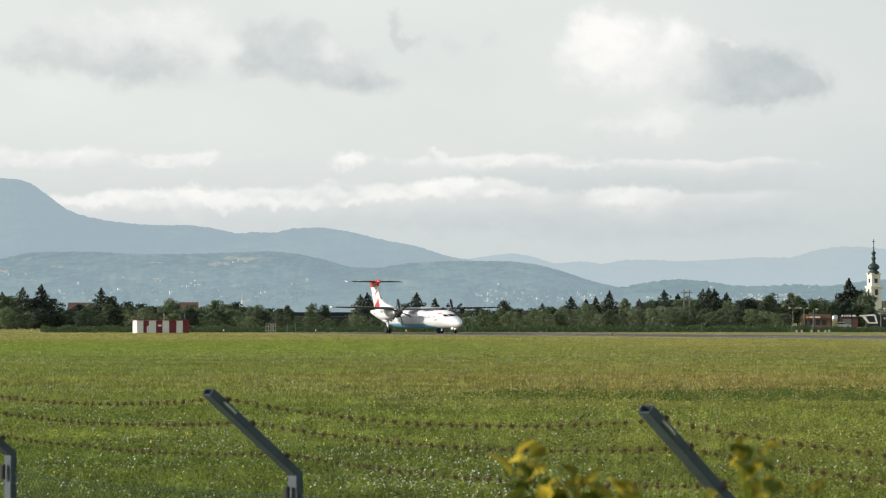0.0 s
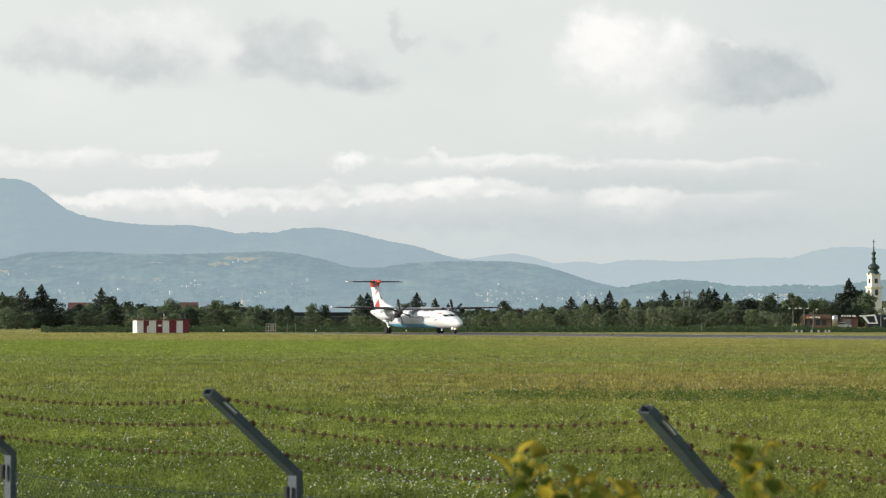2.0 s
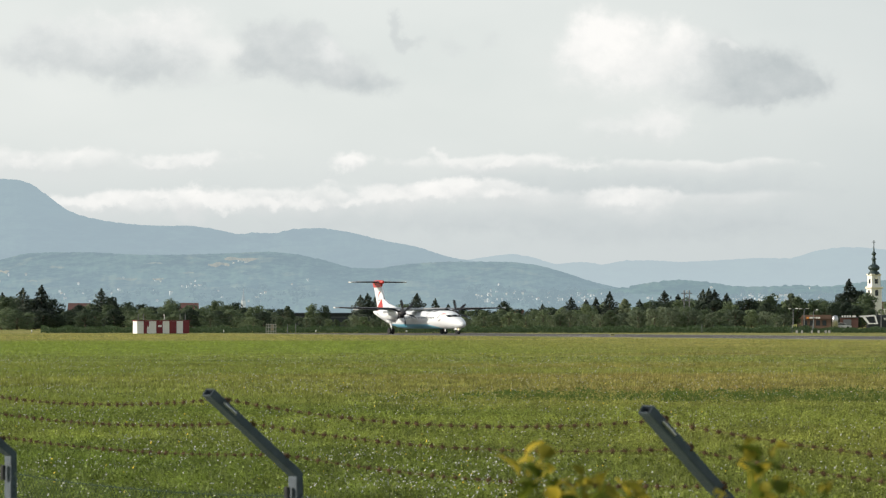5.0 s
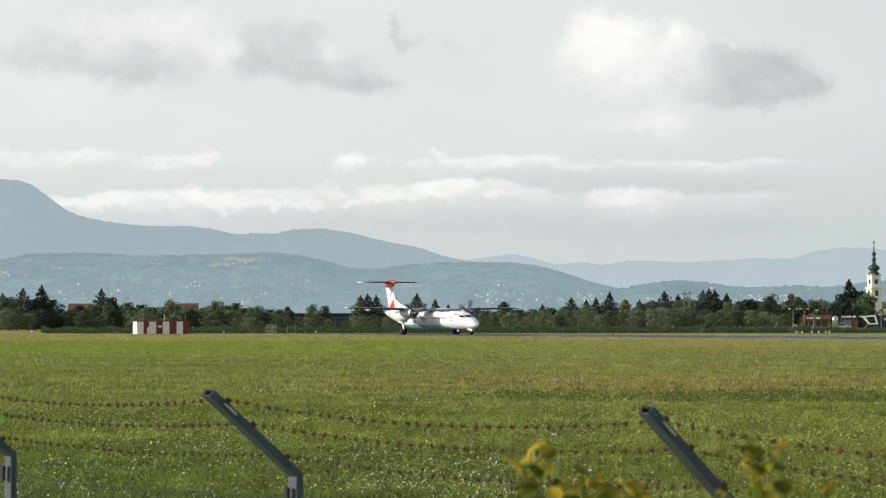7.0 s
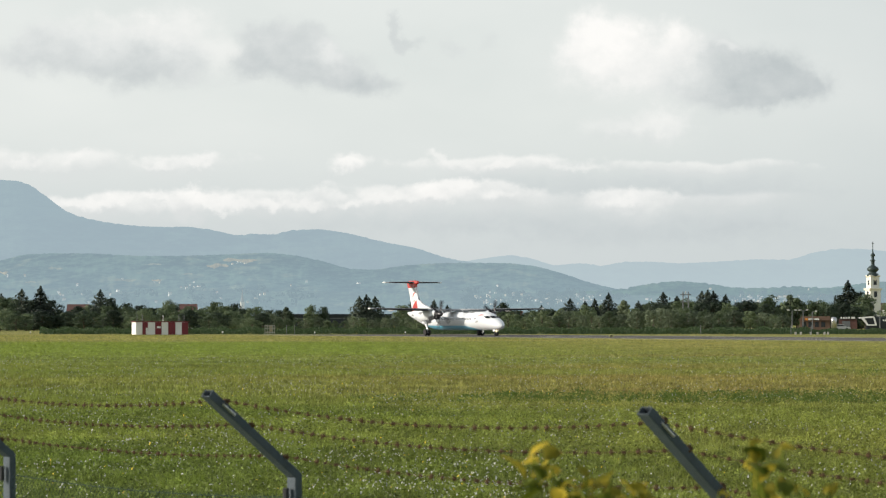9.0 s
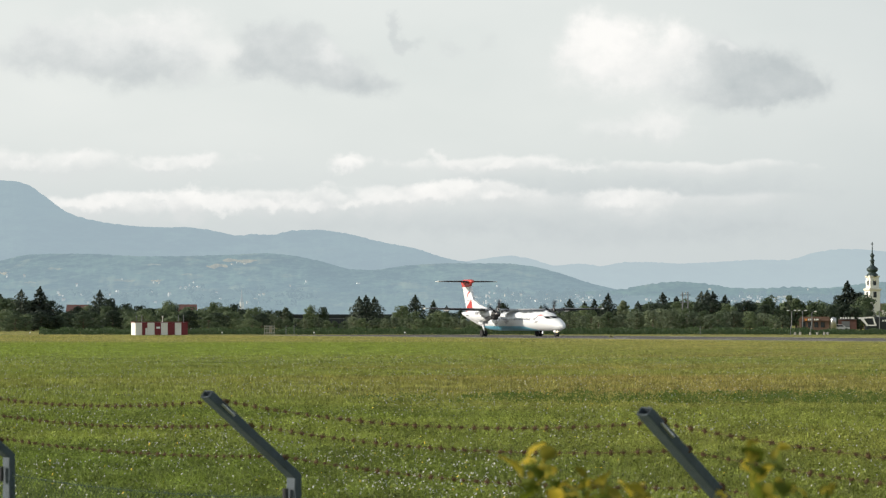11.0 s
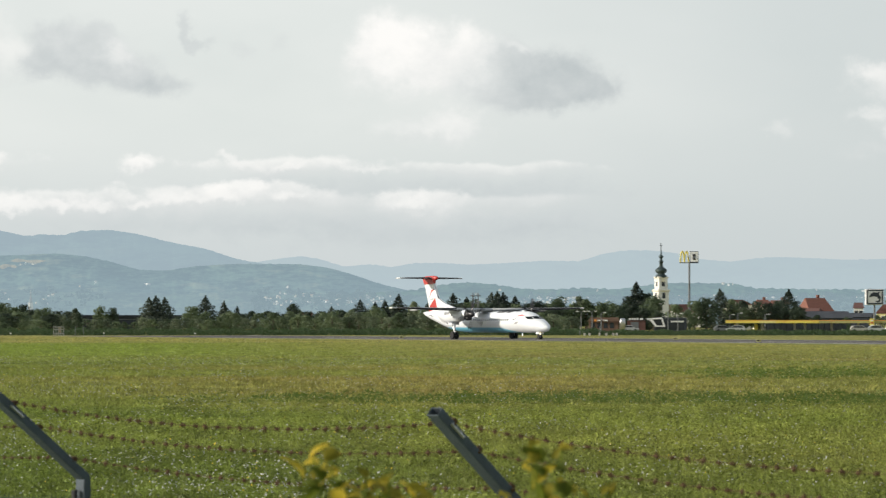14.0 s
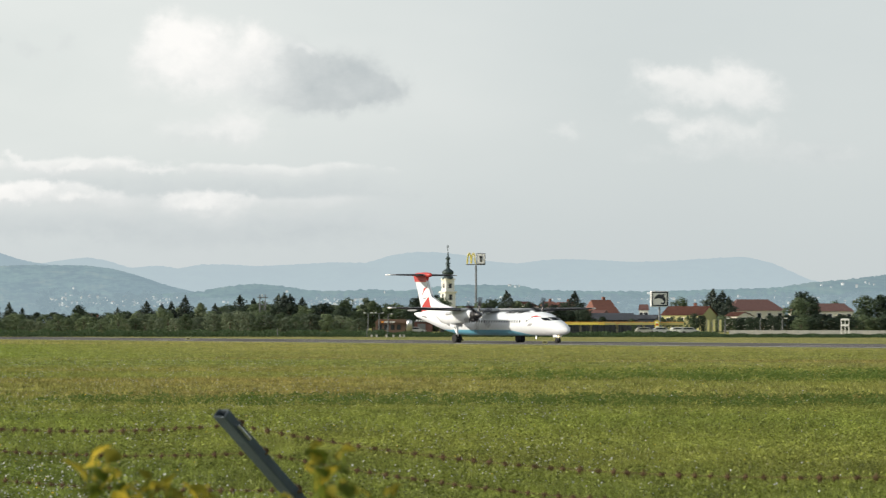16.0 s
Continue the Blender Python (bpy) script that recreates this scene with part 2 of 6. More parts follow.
def leafy(name, dark, light, through_light=0.38, dry=None):
    """Foliage: every leaf or clump has its own shade, some light passes through."""
    m, net, b = material(name)
    geo = net.node("ShaderNodeNewGeometry")
    pick = geo.outputs["Random Per Island"]
    patch = net.noise(geo.outputs["Position"], 0.35, 3)
    f = net.math("ADD", net.math("MULTIPLY", pick, 0.45), net.math("MULTIPLY", patch, 0.55), True)
    col = net.mix(f, dark, light)
    own = net.node("ShaderNodeObjectInfo").outputs["Random"]
    col = net.mix(net.math("MULTIPLY", own, 0.35), col, (light[0] * 1.15, light[1] * 0.97, light[2] * 0.85))
    k = net.span(own, 0, 1, 0.68, 1.34)
    col = net.mix(1.0, col, net.xyz(k, k, k), "MULTIPLY")
    if dry:
        col = net.mix(net.span(pick, 0.55, 1.0), col, dry)
    net.put(b.inputs["Base Color"], col)
    b.inputs["Roughness"].default_value = 0.6
    b.inputs["Specular IOR Level"].default_value = 0.25
    t = net.node("ShaderNodeBsdfTranslucent")
    net.put(t.inputs["Color"], col)
    mx = net.node("ShaderNodeMixShader")
    mx.inputs[0].default_value = through_light
    m.node_tree.links.new(b.outputs[0], mx.inputs[1])
    m.node_tree.links.new(t.outputs[0], mx.inputs[2])
    m.node_tree.links.new(mx.outputs[0], m.node_tree.nodes["Material Output"].inputs[0])
    return m


def edge0(net, x, y, mid):
    """The distance from the fence, with an uneven border."""
    reach = net.math("SQRT", net.math("ADD", net.math("MULTIPLY", x, x), net.math("MULTIPLY", y, y)))
    return net.math("ADD", reach, net.math("MULTIPLY", net.math("SUBTRACT", mid, 0.5), 40.0))


def meadow_colour(net, at, tip=1.0):
    """Patches of the meadow: fresh green, straw, reddish seed heads, mown bands across the view."""
    x, y, z = net.split(at)
    wide = net.noise(net.xyz(net.math("MULTIPLY", x, 0.012), net.math("MULTIPLY", y, 0.03)), 1.0, 4, 0.6)
    mid = net.noise(net.xyz(net.math("MULTIPLY", x, 0.06), net.math("MULTIPLY", y, 0.11)), 1.0, 4, 0.6)
    fine = net.noise(net.xyz(net.math("MULTIPLY", x, 2.4), net.math("MULTIPLY", y, 0.55), z), 1.0, 5, 0.65)
    col = net.mix(net.span(mid, 0.3, 0.7), (0.146, 0.198, 0.034), (0.240, 0.282, 0.058))
    side = net.math("DIVIDE", x, net.math("MAXIMUM", y, 1.0))
    col = net.mix(net.span(edge0(net, x, y, mid), 78, 48, 0.0, 0.65, True), col, net.mix(net.math("MULTIPLY", net.span(side, 0.0, 0.11), net.span(edge0(net, x, y, mid), 48, 66, 0.25, 1.0, True)), (0.114, 0.168, 0.030), (0.265, 0.290, 0.062)))
    # dry and seeding grass: more of it between 75 and 130 m
    edge = edge0(net, x, y, mid)
    band = net.math("MULTIPLY", net.span(edge, 72, 100, 0, 1, True), net.span(edge, 262, 228, 0, 1, True))
    dry = net.math("MULTIPLY", net.span(wide, 0.36, 0.62, 0.15, 1.0), net.math("ADD", net.math("MULTIPLY", band, 0.55), 0.22))
    dry = net.math("MULTIPLY", dry, net.span(side, -0.10, 0.06, 0.22, 1.0))
    seed = net.mix(net.span(wide, 0.5, 0.66), (0.36, 0.30, 0.11), (0.33, 0.205, 0.08))
    col = net.mix(net.math("MULTIPLY", dry, net.span(fine, 0.25, 0.75, 0.3, 1.0)), col, seed)
    rust = net.math("MULTIPLY", net.math("MULTIPLY", net.span(edge, 82, 104, 0, 1, True), net.span(edge, 150, 120, 0, 1, True)), net.math("MULTIPLY", net.span(side, -0.05, 0.04, 0.1, 0.45), net.span(side, 0.17, 0.09, 0.15, 1.0)))
    col = net.mix(net.math("MULTIPLY", rust, net.span(wide, 0.36, 0.56, 0.25, 1.0)), col, (0.30, 0.215, 0.075))
    # a fresh mown strip beyond, and pale straw along the runway
    mown = net.math("MULTIPLY", net.span(edge, 190, 225, 0, 1, True), net.span(edge, 372, 340, 0, 1, True))
    col = net.mix(net.math("MULTIPLY", mown, net.span(side, -0.03, 0.09, 0.8, 0.0)), col, (0.236, 0.31, 0.050))
    straw = net.math("MAXIMUM", net.span(edge, 330, 372, 0, 0.95, True), net.math("MULTIPLY", net.span(side, -0.02, 0.06), net.span(edge, 200, 300, 0, 0.8, True)))
    col = net.mix(straw, col, net.mix(net.span(mid, 0.4, 0.62), (0.40, 0.355, 0.12), (0.24, 0.26, 0.07)))
    # tussocks and lighter lanes a few metres across
    tuft = net.noise(net.xyz(net.math("MULTIPLY", x, 0.55), net.math("MULTIPLY", y, 0.22)), 1.0, 5, 0.68)
    k = net.math("MULTIPLY", net.span(fine, 0.3, 0.7, 0.52, 1.46), net.span(tuft, 0.32, 0.68, 0.66, 1.32))
    col = net.mix(1.0, col, net.xyz(k, k, k), "MULTIPLY")
    return col, fine


def ground_material():
    m, net, b = material("meadow_ground")
    at = net.node("ShaderNodeNewGeometry").outputs["Position"]
    col, fine = meadow_colour(net, at)
    col = net.mix(net.span(fine, 0.35, 0.65, 0.35, 0.0), col, (0.035, 0.045, 0.012))
    net.put(b.inputs["Base Color"], col)
    b.inputs["Roughness"].default_value = 0.95
    b.inputs["Specular IOR Level"].default_value = 0.1
    n = net.node("ShaderNodeBump")
    n.inputs["Strength"].default_value, n.inputs["Distance"].default_value = 0.8, 0.25
    net.put(n.inputs["Height"], net.noise(at, 2.2, 5, 0.7))
    net.put(b.inputs["Normal"], n.outputs[0])
    return m


def grass_material():
    m, net, b = material("grass_blades")
    geo = net.node("ShaderNodeNewGeometry")
    at = geo.outputs["Position"]
    col, fine = meadow_colour(net, at)
    x, y, z = net.split(at)
    swing = net.span(y, 70, 170, 1.15, 0.30)          # far tufts stand for many blades and differ less
    k = net.math("ADD", 1.02, net.math("MULTIPLY", net.math("SUBTRACT", geo.outputs["Random Per Island"], 0.5), swing))
    col = net.mix(1.0, col, net.xyz(k, k, net.math("MULTIPLY", k, 0.9)), "MULTIPLY")
    net.put(b.inputs["Base Color"], col)
    b.inputs["Roughness"].default_value = 0.55
    b.inputs["Specular IOR Level"].default_value = 0.3
    t = net.node("ShaderNodeBsdfTranslucent")
    net.put(t.inputs["Color"], col)
    mx = net.node("ShaderNodeMixShader")
    mx.inputs[0].default_value = 0.35
    m.node_tree.links.new(b.outputs[0], mx.inputs[1])
    m.node_tree.links.new(t.outputs[0], mx.inputs[2])
    m.node_tree.links.new(mx.outputs[0], m.node_tree.nodes["Material Output"].inputs[0])
    return m


def hazed_hill_material(name, air, wood, clearing, share, scale):
    """Distant wooded slopes; haze of many kilometres of air is mixed in as emission."""
    m, net, b = material(name)
    at = net.node("ShaderNodeNewGeometry").outputs["Position"]
    x, y, z = net.split(at)
    at = net.xyz(x, net.math("MULTIPLY", y, 0.12), net.math("MULTIPLY", z, 3.5))
    patches = net.noise(at, scale * 2.2, 6, 0.62)
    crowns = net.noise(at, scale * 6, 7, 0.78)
    mottle = net.noise(at, scale * 1.3, 4, 0.6)
    crowns = net.math("ADD", crowns, net.math("MULTIPLY", net.math("SUBTRACT", mottle, 0.5), 0.55))
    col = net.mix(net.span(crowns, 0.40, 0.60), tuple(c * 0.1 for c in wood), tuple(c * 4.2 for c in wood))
    col = net.mix(net.span(patches, 0.55, 0.64, 0.0, 0.6), col, clearing)
    net.put(b.inputs["Base Color"], col)
    b.inputs["Roughness"].default_value = 1.0
    b.inputs["Specular IOR Level"].default_value = 0.0
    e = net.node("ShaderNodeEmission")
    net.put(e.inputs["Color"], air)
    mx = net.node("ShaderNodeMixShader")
    thick = net.span(z, 5.0, 75.0, min(share + 0.08, 0.97), share)     # more painted haze low down, where the air is thicker over the valley floor
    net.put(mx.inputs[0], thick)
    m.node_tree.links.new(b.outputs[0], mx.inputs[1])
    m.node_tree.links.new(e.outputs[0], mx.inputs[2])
    m.node_tree.links.new(mx.outputs[0], m.node_tree.nodes["Material Output"].inputs[0])
    return m


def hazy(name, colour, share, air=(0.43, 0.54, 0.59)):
    """A wall, roof or field whose glow paints the haze of kilometres of air."""
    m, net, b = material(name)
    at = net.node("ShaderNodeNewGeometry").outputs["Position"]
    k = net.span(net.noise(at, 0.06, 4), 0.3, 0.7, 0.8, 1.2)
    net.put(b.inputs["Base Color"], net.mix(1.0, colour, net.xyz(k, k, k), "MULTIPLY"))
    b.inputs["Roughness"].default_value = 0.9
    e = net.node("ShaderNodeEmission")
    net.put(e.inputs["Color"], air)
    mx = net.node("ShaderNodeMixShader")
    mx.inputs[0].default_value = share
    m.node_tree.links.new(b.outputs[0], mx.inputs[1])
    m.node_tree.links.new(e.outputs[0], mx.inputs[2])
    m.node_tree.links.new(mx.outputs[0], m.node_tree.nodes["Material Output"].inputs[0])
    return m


def asphalt_material():
    m, net, b = material("runway_asphalt")
    at = net.node("ShaderNodeNewGeometry").outputs["Position"]
    patch, grain = net.noise(at, 0.05, 4), net.noise(at, 3.0, 4)
    col = net.mix(net.span(patch, 0.35, 0.65), (0.085, 0.08, 0.078), (0.135, 0.125, 0.118))
    col = net.mix(net.span(grain, 0.4, 0.7, 0, 0.4), col, (0.06, 0.06, 0.062))
    net.put(b.inputs["Base Color"], col)
    b.inputs["Roughness"].default_value = 0.9
    b.inputs["Specular IOR Level"].default_value = 0.15
    return m


def fuselage_material():
    """White paint, a pale blue belly, faint grime."""
    m, net, b = material("aircraft_white_paint")
    at = net.node("ShaderNodeTexCoord").outputs["Object"]
    x, y, z = net.split(at)
    top = net.span(x, 6.0, 11.0, 1.5, 0.75)
    rise = net.span(x, -16.0, -5.0, 2.6, 1.52)
    line = net.math("MINIMUM", top, net.math("MAXIMUM", rise, 1.52))
    line = net.math("MAXIMUM", net.math("MULTIPLY", net.span(x, -11.5, -9.6, 0, 1), line), 0.0)
    blue = net.span(net.math("SUBTRACT", line, z), -0.02, 0.02)
    dirt = net.noise(at, 1.3, 5, 0.6)
    white = net.mix(net.span(dirt, 0.5, 0.8, 0, 0.3), (0.77, 0.80, 0.83), (0.61, 0.63, 0.64))
    net.put(b.inputs["Base Color"], net.mix(blue, white, (0.17, 0.50, 0.68)))
    b.inputs["Roughness"].default_value = 0.32
    b.inputs["Coat Weight"].default_value = 0.3
    return m


WHITE = plain("white_gloss_paint", (0.76, 0.79, 0.82), 0.35, vary=0.05, coat=0.2)
BODY = fuselage_material()
RED = plain("red_gloss_paint", (0.48, 0.038, 0.032), 0.4, vary=0.08, coat=0.2)
WING_GREY = plain("wing_grey_paint", (0.36, 0.37, 0.38), 0.45, vary=0.1)
BOOT = plain("black_rubber_boot", (0.02, 0.02, 0.022), 0.6, vary=0.2)
RUBBER = plain("tyre_rubber", (0.018, 0.018, 0.018), 0.85, vary=0.2, scale=8)
METAL = plain("bare_metal", (0.55, 0.55, 0.56), 0.35, 0.9, 0.1, 6)
BLADE = plain("propeller_black", (0.025, 0.025, 0.03), 0.4, vary=0.15)
DARK_GLASS = plain("dark_glazing", (0.02, 0.025, 0.03), 0.08, vary=0.05)
GALV = plain("weathered_galvanised_steel", (0.056, 0.077, 0.096), 0.65, 0.1, 0.30, 11, 0.4)
RUST = plain("rusty_wire", (0.078, 0.044, 0.018), 0.95, 0.0, 0.3, 40)
GREEN_WIRE = plain("green_coated_wire", (0.016, 0.038, 0.025), 0.95, 0.0, 0.2, 20)
BARK = plain("bark", (0.09, 0.07, 0.05), 0.9, vary=0.3, scale=4, bump=0.5)
# tree greens lightened and cooled, to put some distance haze into the leaves
LEAF_A = leafy("broad_leaves_olive", (0.042, 0.070, 0.042), (0.150, 0.205, 0.112))
LEAF_B = leafy("broad_leaves_dark", (0.016, 0.028, 0.021), (0.060, 0.092, 0.058))
LEAF_C = leafy("willow_leaves_grey_green", (0.056, 0.086, 0.058), (0.185, 0.235, 0.150))
NEEDLE = leafy("needles_dark", (0.020, 0.032, 0.026), (0.064, 0.088, 0.066), 0.1)
MAIZE = leafy("crop_leaves", (0.030, 0.058, 0.026), (0.085, 0.140, 0.060))
WEED = leafy("weed_leaves", (0.075, 0.130, 0.022), (0.165, 0.235, 0.048), 0.4)
# upper leaves carry sunlight in their bright yellow, lower ones shade in darker green
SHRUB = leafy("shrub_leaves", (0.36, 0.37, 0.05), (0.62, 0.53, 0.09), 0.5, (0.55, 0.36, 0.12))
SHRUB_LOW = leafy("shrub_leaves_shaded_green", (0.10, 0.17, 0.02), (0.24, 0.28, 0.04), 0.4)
GRASS = grass_material()
MEADOW = ground_material()
ASPHALT = asphalt_material()
PETAL = plain("white_petals", (0.46, 0.47, 0.42), 0.7, vary=0.1)
PETAL_Y = plain("yellow_petals", (0.72, 0.52, 0.03), 0.7, vary=0.15)
DULL_RED = plain("dull_dark_red_paint", (0.17, 0.018, 0.026), 0.6, vary=0.15)
CREAM = plain("cream_render", (0.75, 0.71, 0.60), 0.85, vary=0.08, scale=0.6)
WALL_WHITE = plain("white_render", (0.78, 0.77, 0.73), 0.85, vary=0.07, scale=0.6)
OLIVE = plain("dull_olive_band", (0.36, 0.34, 0.13), 0.6, vary=0.1)
WALL_YELLOW = plain("yellow_render", (0.46, 0.44, 0.20), 0.85, vary=0.08, scale=0.6)
ROOF_RED = plain("clay_roof_tiles", (0.185, 0.075, 0.052), 0.8, vary=0.25, scale=1.5, bump=0.4)
ROOF_BROWN = plain("brown_roof_tiles", (0.125, 0.06, 0.05), 0.8, vary=0.25, scale=1.5, bump=0.4)
ROOF_GREY = plain("grey_sheet_roof", (0.12, 0.13, 0.15), 0.6, vary=0.15, scale=0.8)
COPPER = plain("weathered_copper", (0.040, 0.062, 0.062), 0.55, 0.3, 0.3, 2)
DARK = plain("dark_cladding", (0.022, 0.030, 0.042), 0.6, vary=0.2, scale=0.5)
BROWN = plain("brown_brick_front", (0.155, 0.095, 0.070), 0.85, vary=0.18, scale=0.8)
YELLOW = plain("yellow_sign_paint", (0.70, 0.59, 0.11), 0.45, vary=0.05)
PALE_YELLOW = plain("pale_yellow_paint", (0.66, 0.60, 0.22), 0.5, vary=0.06)
ORANGE = plain("orange_paint", (0.75, 0.28, 0.04), 0.5, vary=0.08)
SIGN_WHITE = plain("white_sign_sheet", (0.78, 0.78, 0.76), 0.5, vary=0.04)
CONCRETE = plain("concrete", (0.42, 0.41, 0.38), 0.9, vary=0.15, scale=1.2, bump=0.3)
WOOD = plain("pale_timber", (0.42, 0.33, 0.22), 0.8, vary=0.2, scale=5)
FAR_WOOD = hazy("hazed_tree_crowns", (0.030, 0.046, 0.030), 0.70, (0.355, 0.475, 0.54))
FAR_WHITE = hazy("hazed_white_render", (0.80, 0.79, 0.75), 0.50)
FAR_CREAM = hazy("hazed_cream_render", (0.66, 0.60, 0.48), 0.58)
FAR_ROOF = hazy("hazed_clay_roof", (0.26, 0.13, 0.09), 0.55)
FAR_GREY = hazy("hazed_grey_roof", (0.22, 0.22, 0.22), 0.55)
FAR_FIELD = hazy("hazed_ripe_field", (0.33, 0.265, 0.15), 0.55)
FAR_MEADOW = hazy("hazed_hay_meadow", (0.20, 0.21, 0.11), 0.64)
GREY_POLE = plain("grey_pole_steel", (0.17, 0.18, 0.19), 0.5, 0.4, 0.1, 2)


# ---- building helpers ----
def part(name, bm, mat, parent=None, label=""):
    me = bpy.data.meshes.new(name)
    bm.to_mesh(me)
    bm.free()
    me.materials.append(mat)
    ob = new(name, me)
    if parent:
        ob.parent = parent
    if label:
        ob["label"] = label
    return ob


def thing(name, label, category, m=None, group="", kind=""):
    ob = new(name)
    ob.empty_display_size = 0.2
    if m is not None:
        ob.matrix_basis = m
    return tagged(ob, label, category, group, kind)


def smooth(ob, on=True):
    for p in ob.data.polygons:
        p.use_smooth = on
    return ob


def box(bm, x0, x1, y0, y1, z0, z1, bevel=0.0):
    """A box with softened edges, added to bm."""
    r = bmesh.ops.create_cube(bm, size=1, matrix=Matrix.LocRotScale(((x0 + x1) / 2, (y0 + y1) / 2, (z0 + z1) / 2), None, (x1 - x0, y1 - y0, z1 - z0)))
    if bevel:
        edges = list({e for v in r["verts"] for e in v.link_edges})
        bmesh.ops.bevel(bm, geom=edges, offset=bevel, segments=1, affect="EDGES")
    return bm


def boxed(*dims, bevel=0.0):
    return box(bmesh.new(), *dims, bevel=bevel)


def tube(bm, path, radii, sides=8, cap=True):
    """A tapered tube along path."""
    path = [Vector(p) for p in path]
    rings = []
    for i, p in enumerate(path):
        d = (path[min(i + 1, len(path) - 1)] - path[max(i - 1, 0)]).normalized()
        a = d.orthogonal().normalized()
        if abs(d.z) < 0.9:
            a = d.cross(Vector((0, 0, 1))).normalized()
        b = d.cross(a)
        r = radii[i] if isinstance(radii, (list, tuple)) else radii
        rings.append([bm.verts.new(p + (a * math.cos(k * math.tau / sides) + b * math.sin(k * math.tau / sides)) * r) for k in range(sides)])
    for ra, rb in zip(rings, rings[1:]):
        for k in range(sides):
            bm.faces.new((ra[k], ra[(k + 1) % sides], rb[(k + 1) % sides], rb[k]))
    if cap:
        bm.faces.new(list(reversed(rings[0])))
        bm.faces.new(rings[-1])
    return bm


def lathe(bm, profile, sides=20):
    """A turned body round the z axis from (radius, height) pairs."""
    rings = [[bm.verts.new((r * math.cos(k * math.tau / sides), r * math.sin(k * math.tau / sides), z)) for k in range(sides)] for r, z in profile]
    for ra, rb in zip(rings, rings[1:]):
        for k in range(sides):
            bm.faces.new((ra[k], ra[(k + 1) % sides], rb[(k + 1) % sides], rb[k]))
    bm.faces.new(list(reversed(rings[0])))
    bm.faces.new(rings[-1])
    return bm


def prism(bm, outline, y0, y1, axis="y"):
    """A flat outline (x, z) given thickness along y."""
    a = [bm.verts.new((x, y0, z)) for x, z in outline]
    b = [bm.verts.new((x, y1, z)) for x, z in outline]
    n = len(outline)
    bm.faces.new(a)
    bm.faces.new(list(reversed(b)))
    for i in range(n):
        bm.faces.new((a[i], b[i], b[(i + 1) % n], a[(i + 1) % n]))
    bmesh.ops.recalc_face_normals(bm, faces=bm.faces)
    return bm


def soup(name, verts, faces, mat, parent=None):
    """One mesh from arrays of points and equal faces."""
    verts, faces = np.asarray(verts, dtype=np.float32), np.asarray(faces, dtype=np.int32)
    me = bpy.data.meshes.new(name)
    n, k = faces.shape
    me.vertices.add(len(verts))
    me.vertices.foreach_set("co", verts.ravel())
    me.loops.add(n * k)
    me.loops.foreach_set("vertex_index", faces.ravel())
    me.polygons.add(n)
    me.polygons.foreach_set("loop_start", np.arange(0, n * k, k, dtype=np.int32))
    me.update(calc_edges=True)
    me.materials.append(mat)
    ob = new(name, me)
    if parent:
        ob.parent = parent
    return ob


def bearing(p):
    return (p - MID) * STEP


def spot(p, d):
    """The place on the ground at a bearing count and a distance."""
    return Vector((d * math.sin(bearing(p)), d * math.cos(bearing(p)), 0))


def rise(v, d):
    """The height at a distance d of the sight line that passes the count v."""
    return EYE[2] + (LEVEL - v) * STEP * d


def wide(n, d):
    """The true width of n counts at a distance d."""
    return n * STEP * d


def facing(p, d, turn=0.0, z=0.0):
    """A pose at a bearing and distance whose -y side looks at the camera; turned by degrees."""
    s = spot(p, d)
    return pose(s.x, s.y, z, 0, 0, -math.degrees(bearing(p)) + turn)


# ---- ground, runway, hills ----
def build_ground():
    bm = bmesh.new()
    rings = [0, 20, 40, 80, 160, 320, 640, 1280, 2400, 3600, 4900]
    sides = 96
    hub = bm.verts.new((0, 0, 0))
    last = None
    for r in rings[1:]:
        ring = [bm.verts.new((r * math.cos(k * math.tau / sides), r * math.sin(k * math.tau / sides), 0)) for k in range(sides)]
        for k in range(sides):
            n = (k + 1) % sides
            bm.faces.new((hub, ring[k], ring[n]) if last is None else (last[k], ring[k], ring[n], last[n]))
        last = ring
    tagged(part("ground", bm, MEADOW), "wide flat meadow of green and straw-coloured grass", "ground", kind="structure")


RUN_AT, RUN_TURN = Vector((-4.38, 506.75, 0)), -64.45      # the aircraft's first place and heading
RUN_WAY = Vector((math.cos(radians(RUN_TURN)), math.sin(radians(RUN_TURN)), 0))


def build_runway():
    m = Matrix.Translation(RUN_AT) @ pose(0, 0, 0, 0, 0, RUN_TURN)
    run = part("road", boxed(-30, 900, -14, 23, -0.3, 0.02), ASPHALT)
    run.name = "runway"
    run.matrix_basis = m
    tagged(run, "dark grey asphalt runway with worn pale markings", "runway", kind="structure")
    for s in (-1, 1):
        part("edge_line", boxed(-28, 890, (21.2 if s > 0 else -12.6) - 0.3, (21.2 if s > 0 else -12.6) + 0.3, -0.1, 0.026), CONCRETE, run)
    part("shoulder", boxed(150, 890, -13.9, -13.0, -0.1, 0.024), CONCRETE, run, "pale concrete shoulder")
    for k in range(12):
        x = 40 + k * 50
        part("centre_line", boxed(x, x + 30, -0.3, 0.3, -0.1, 0.026), CONCRETE, run)


SLOPES = {}


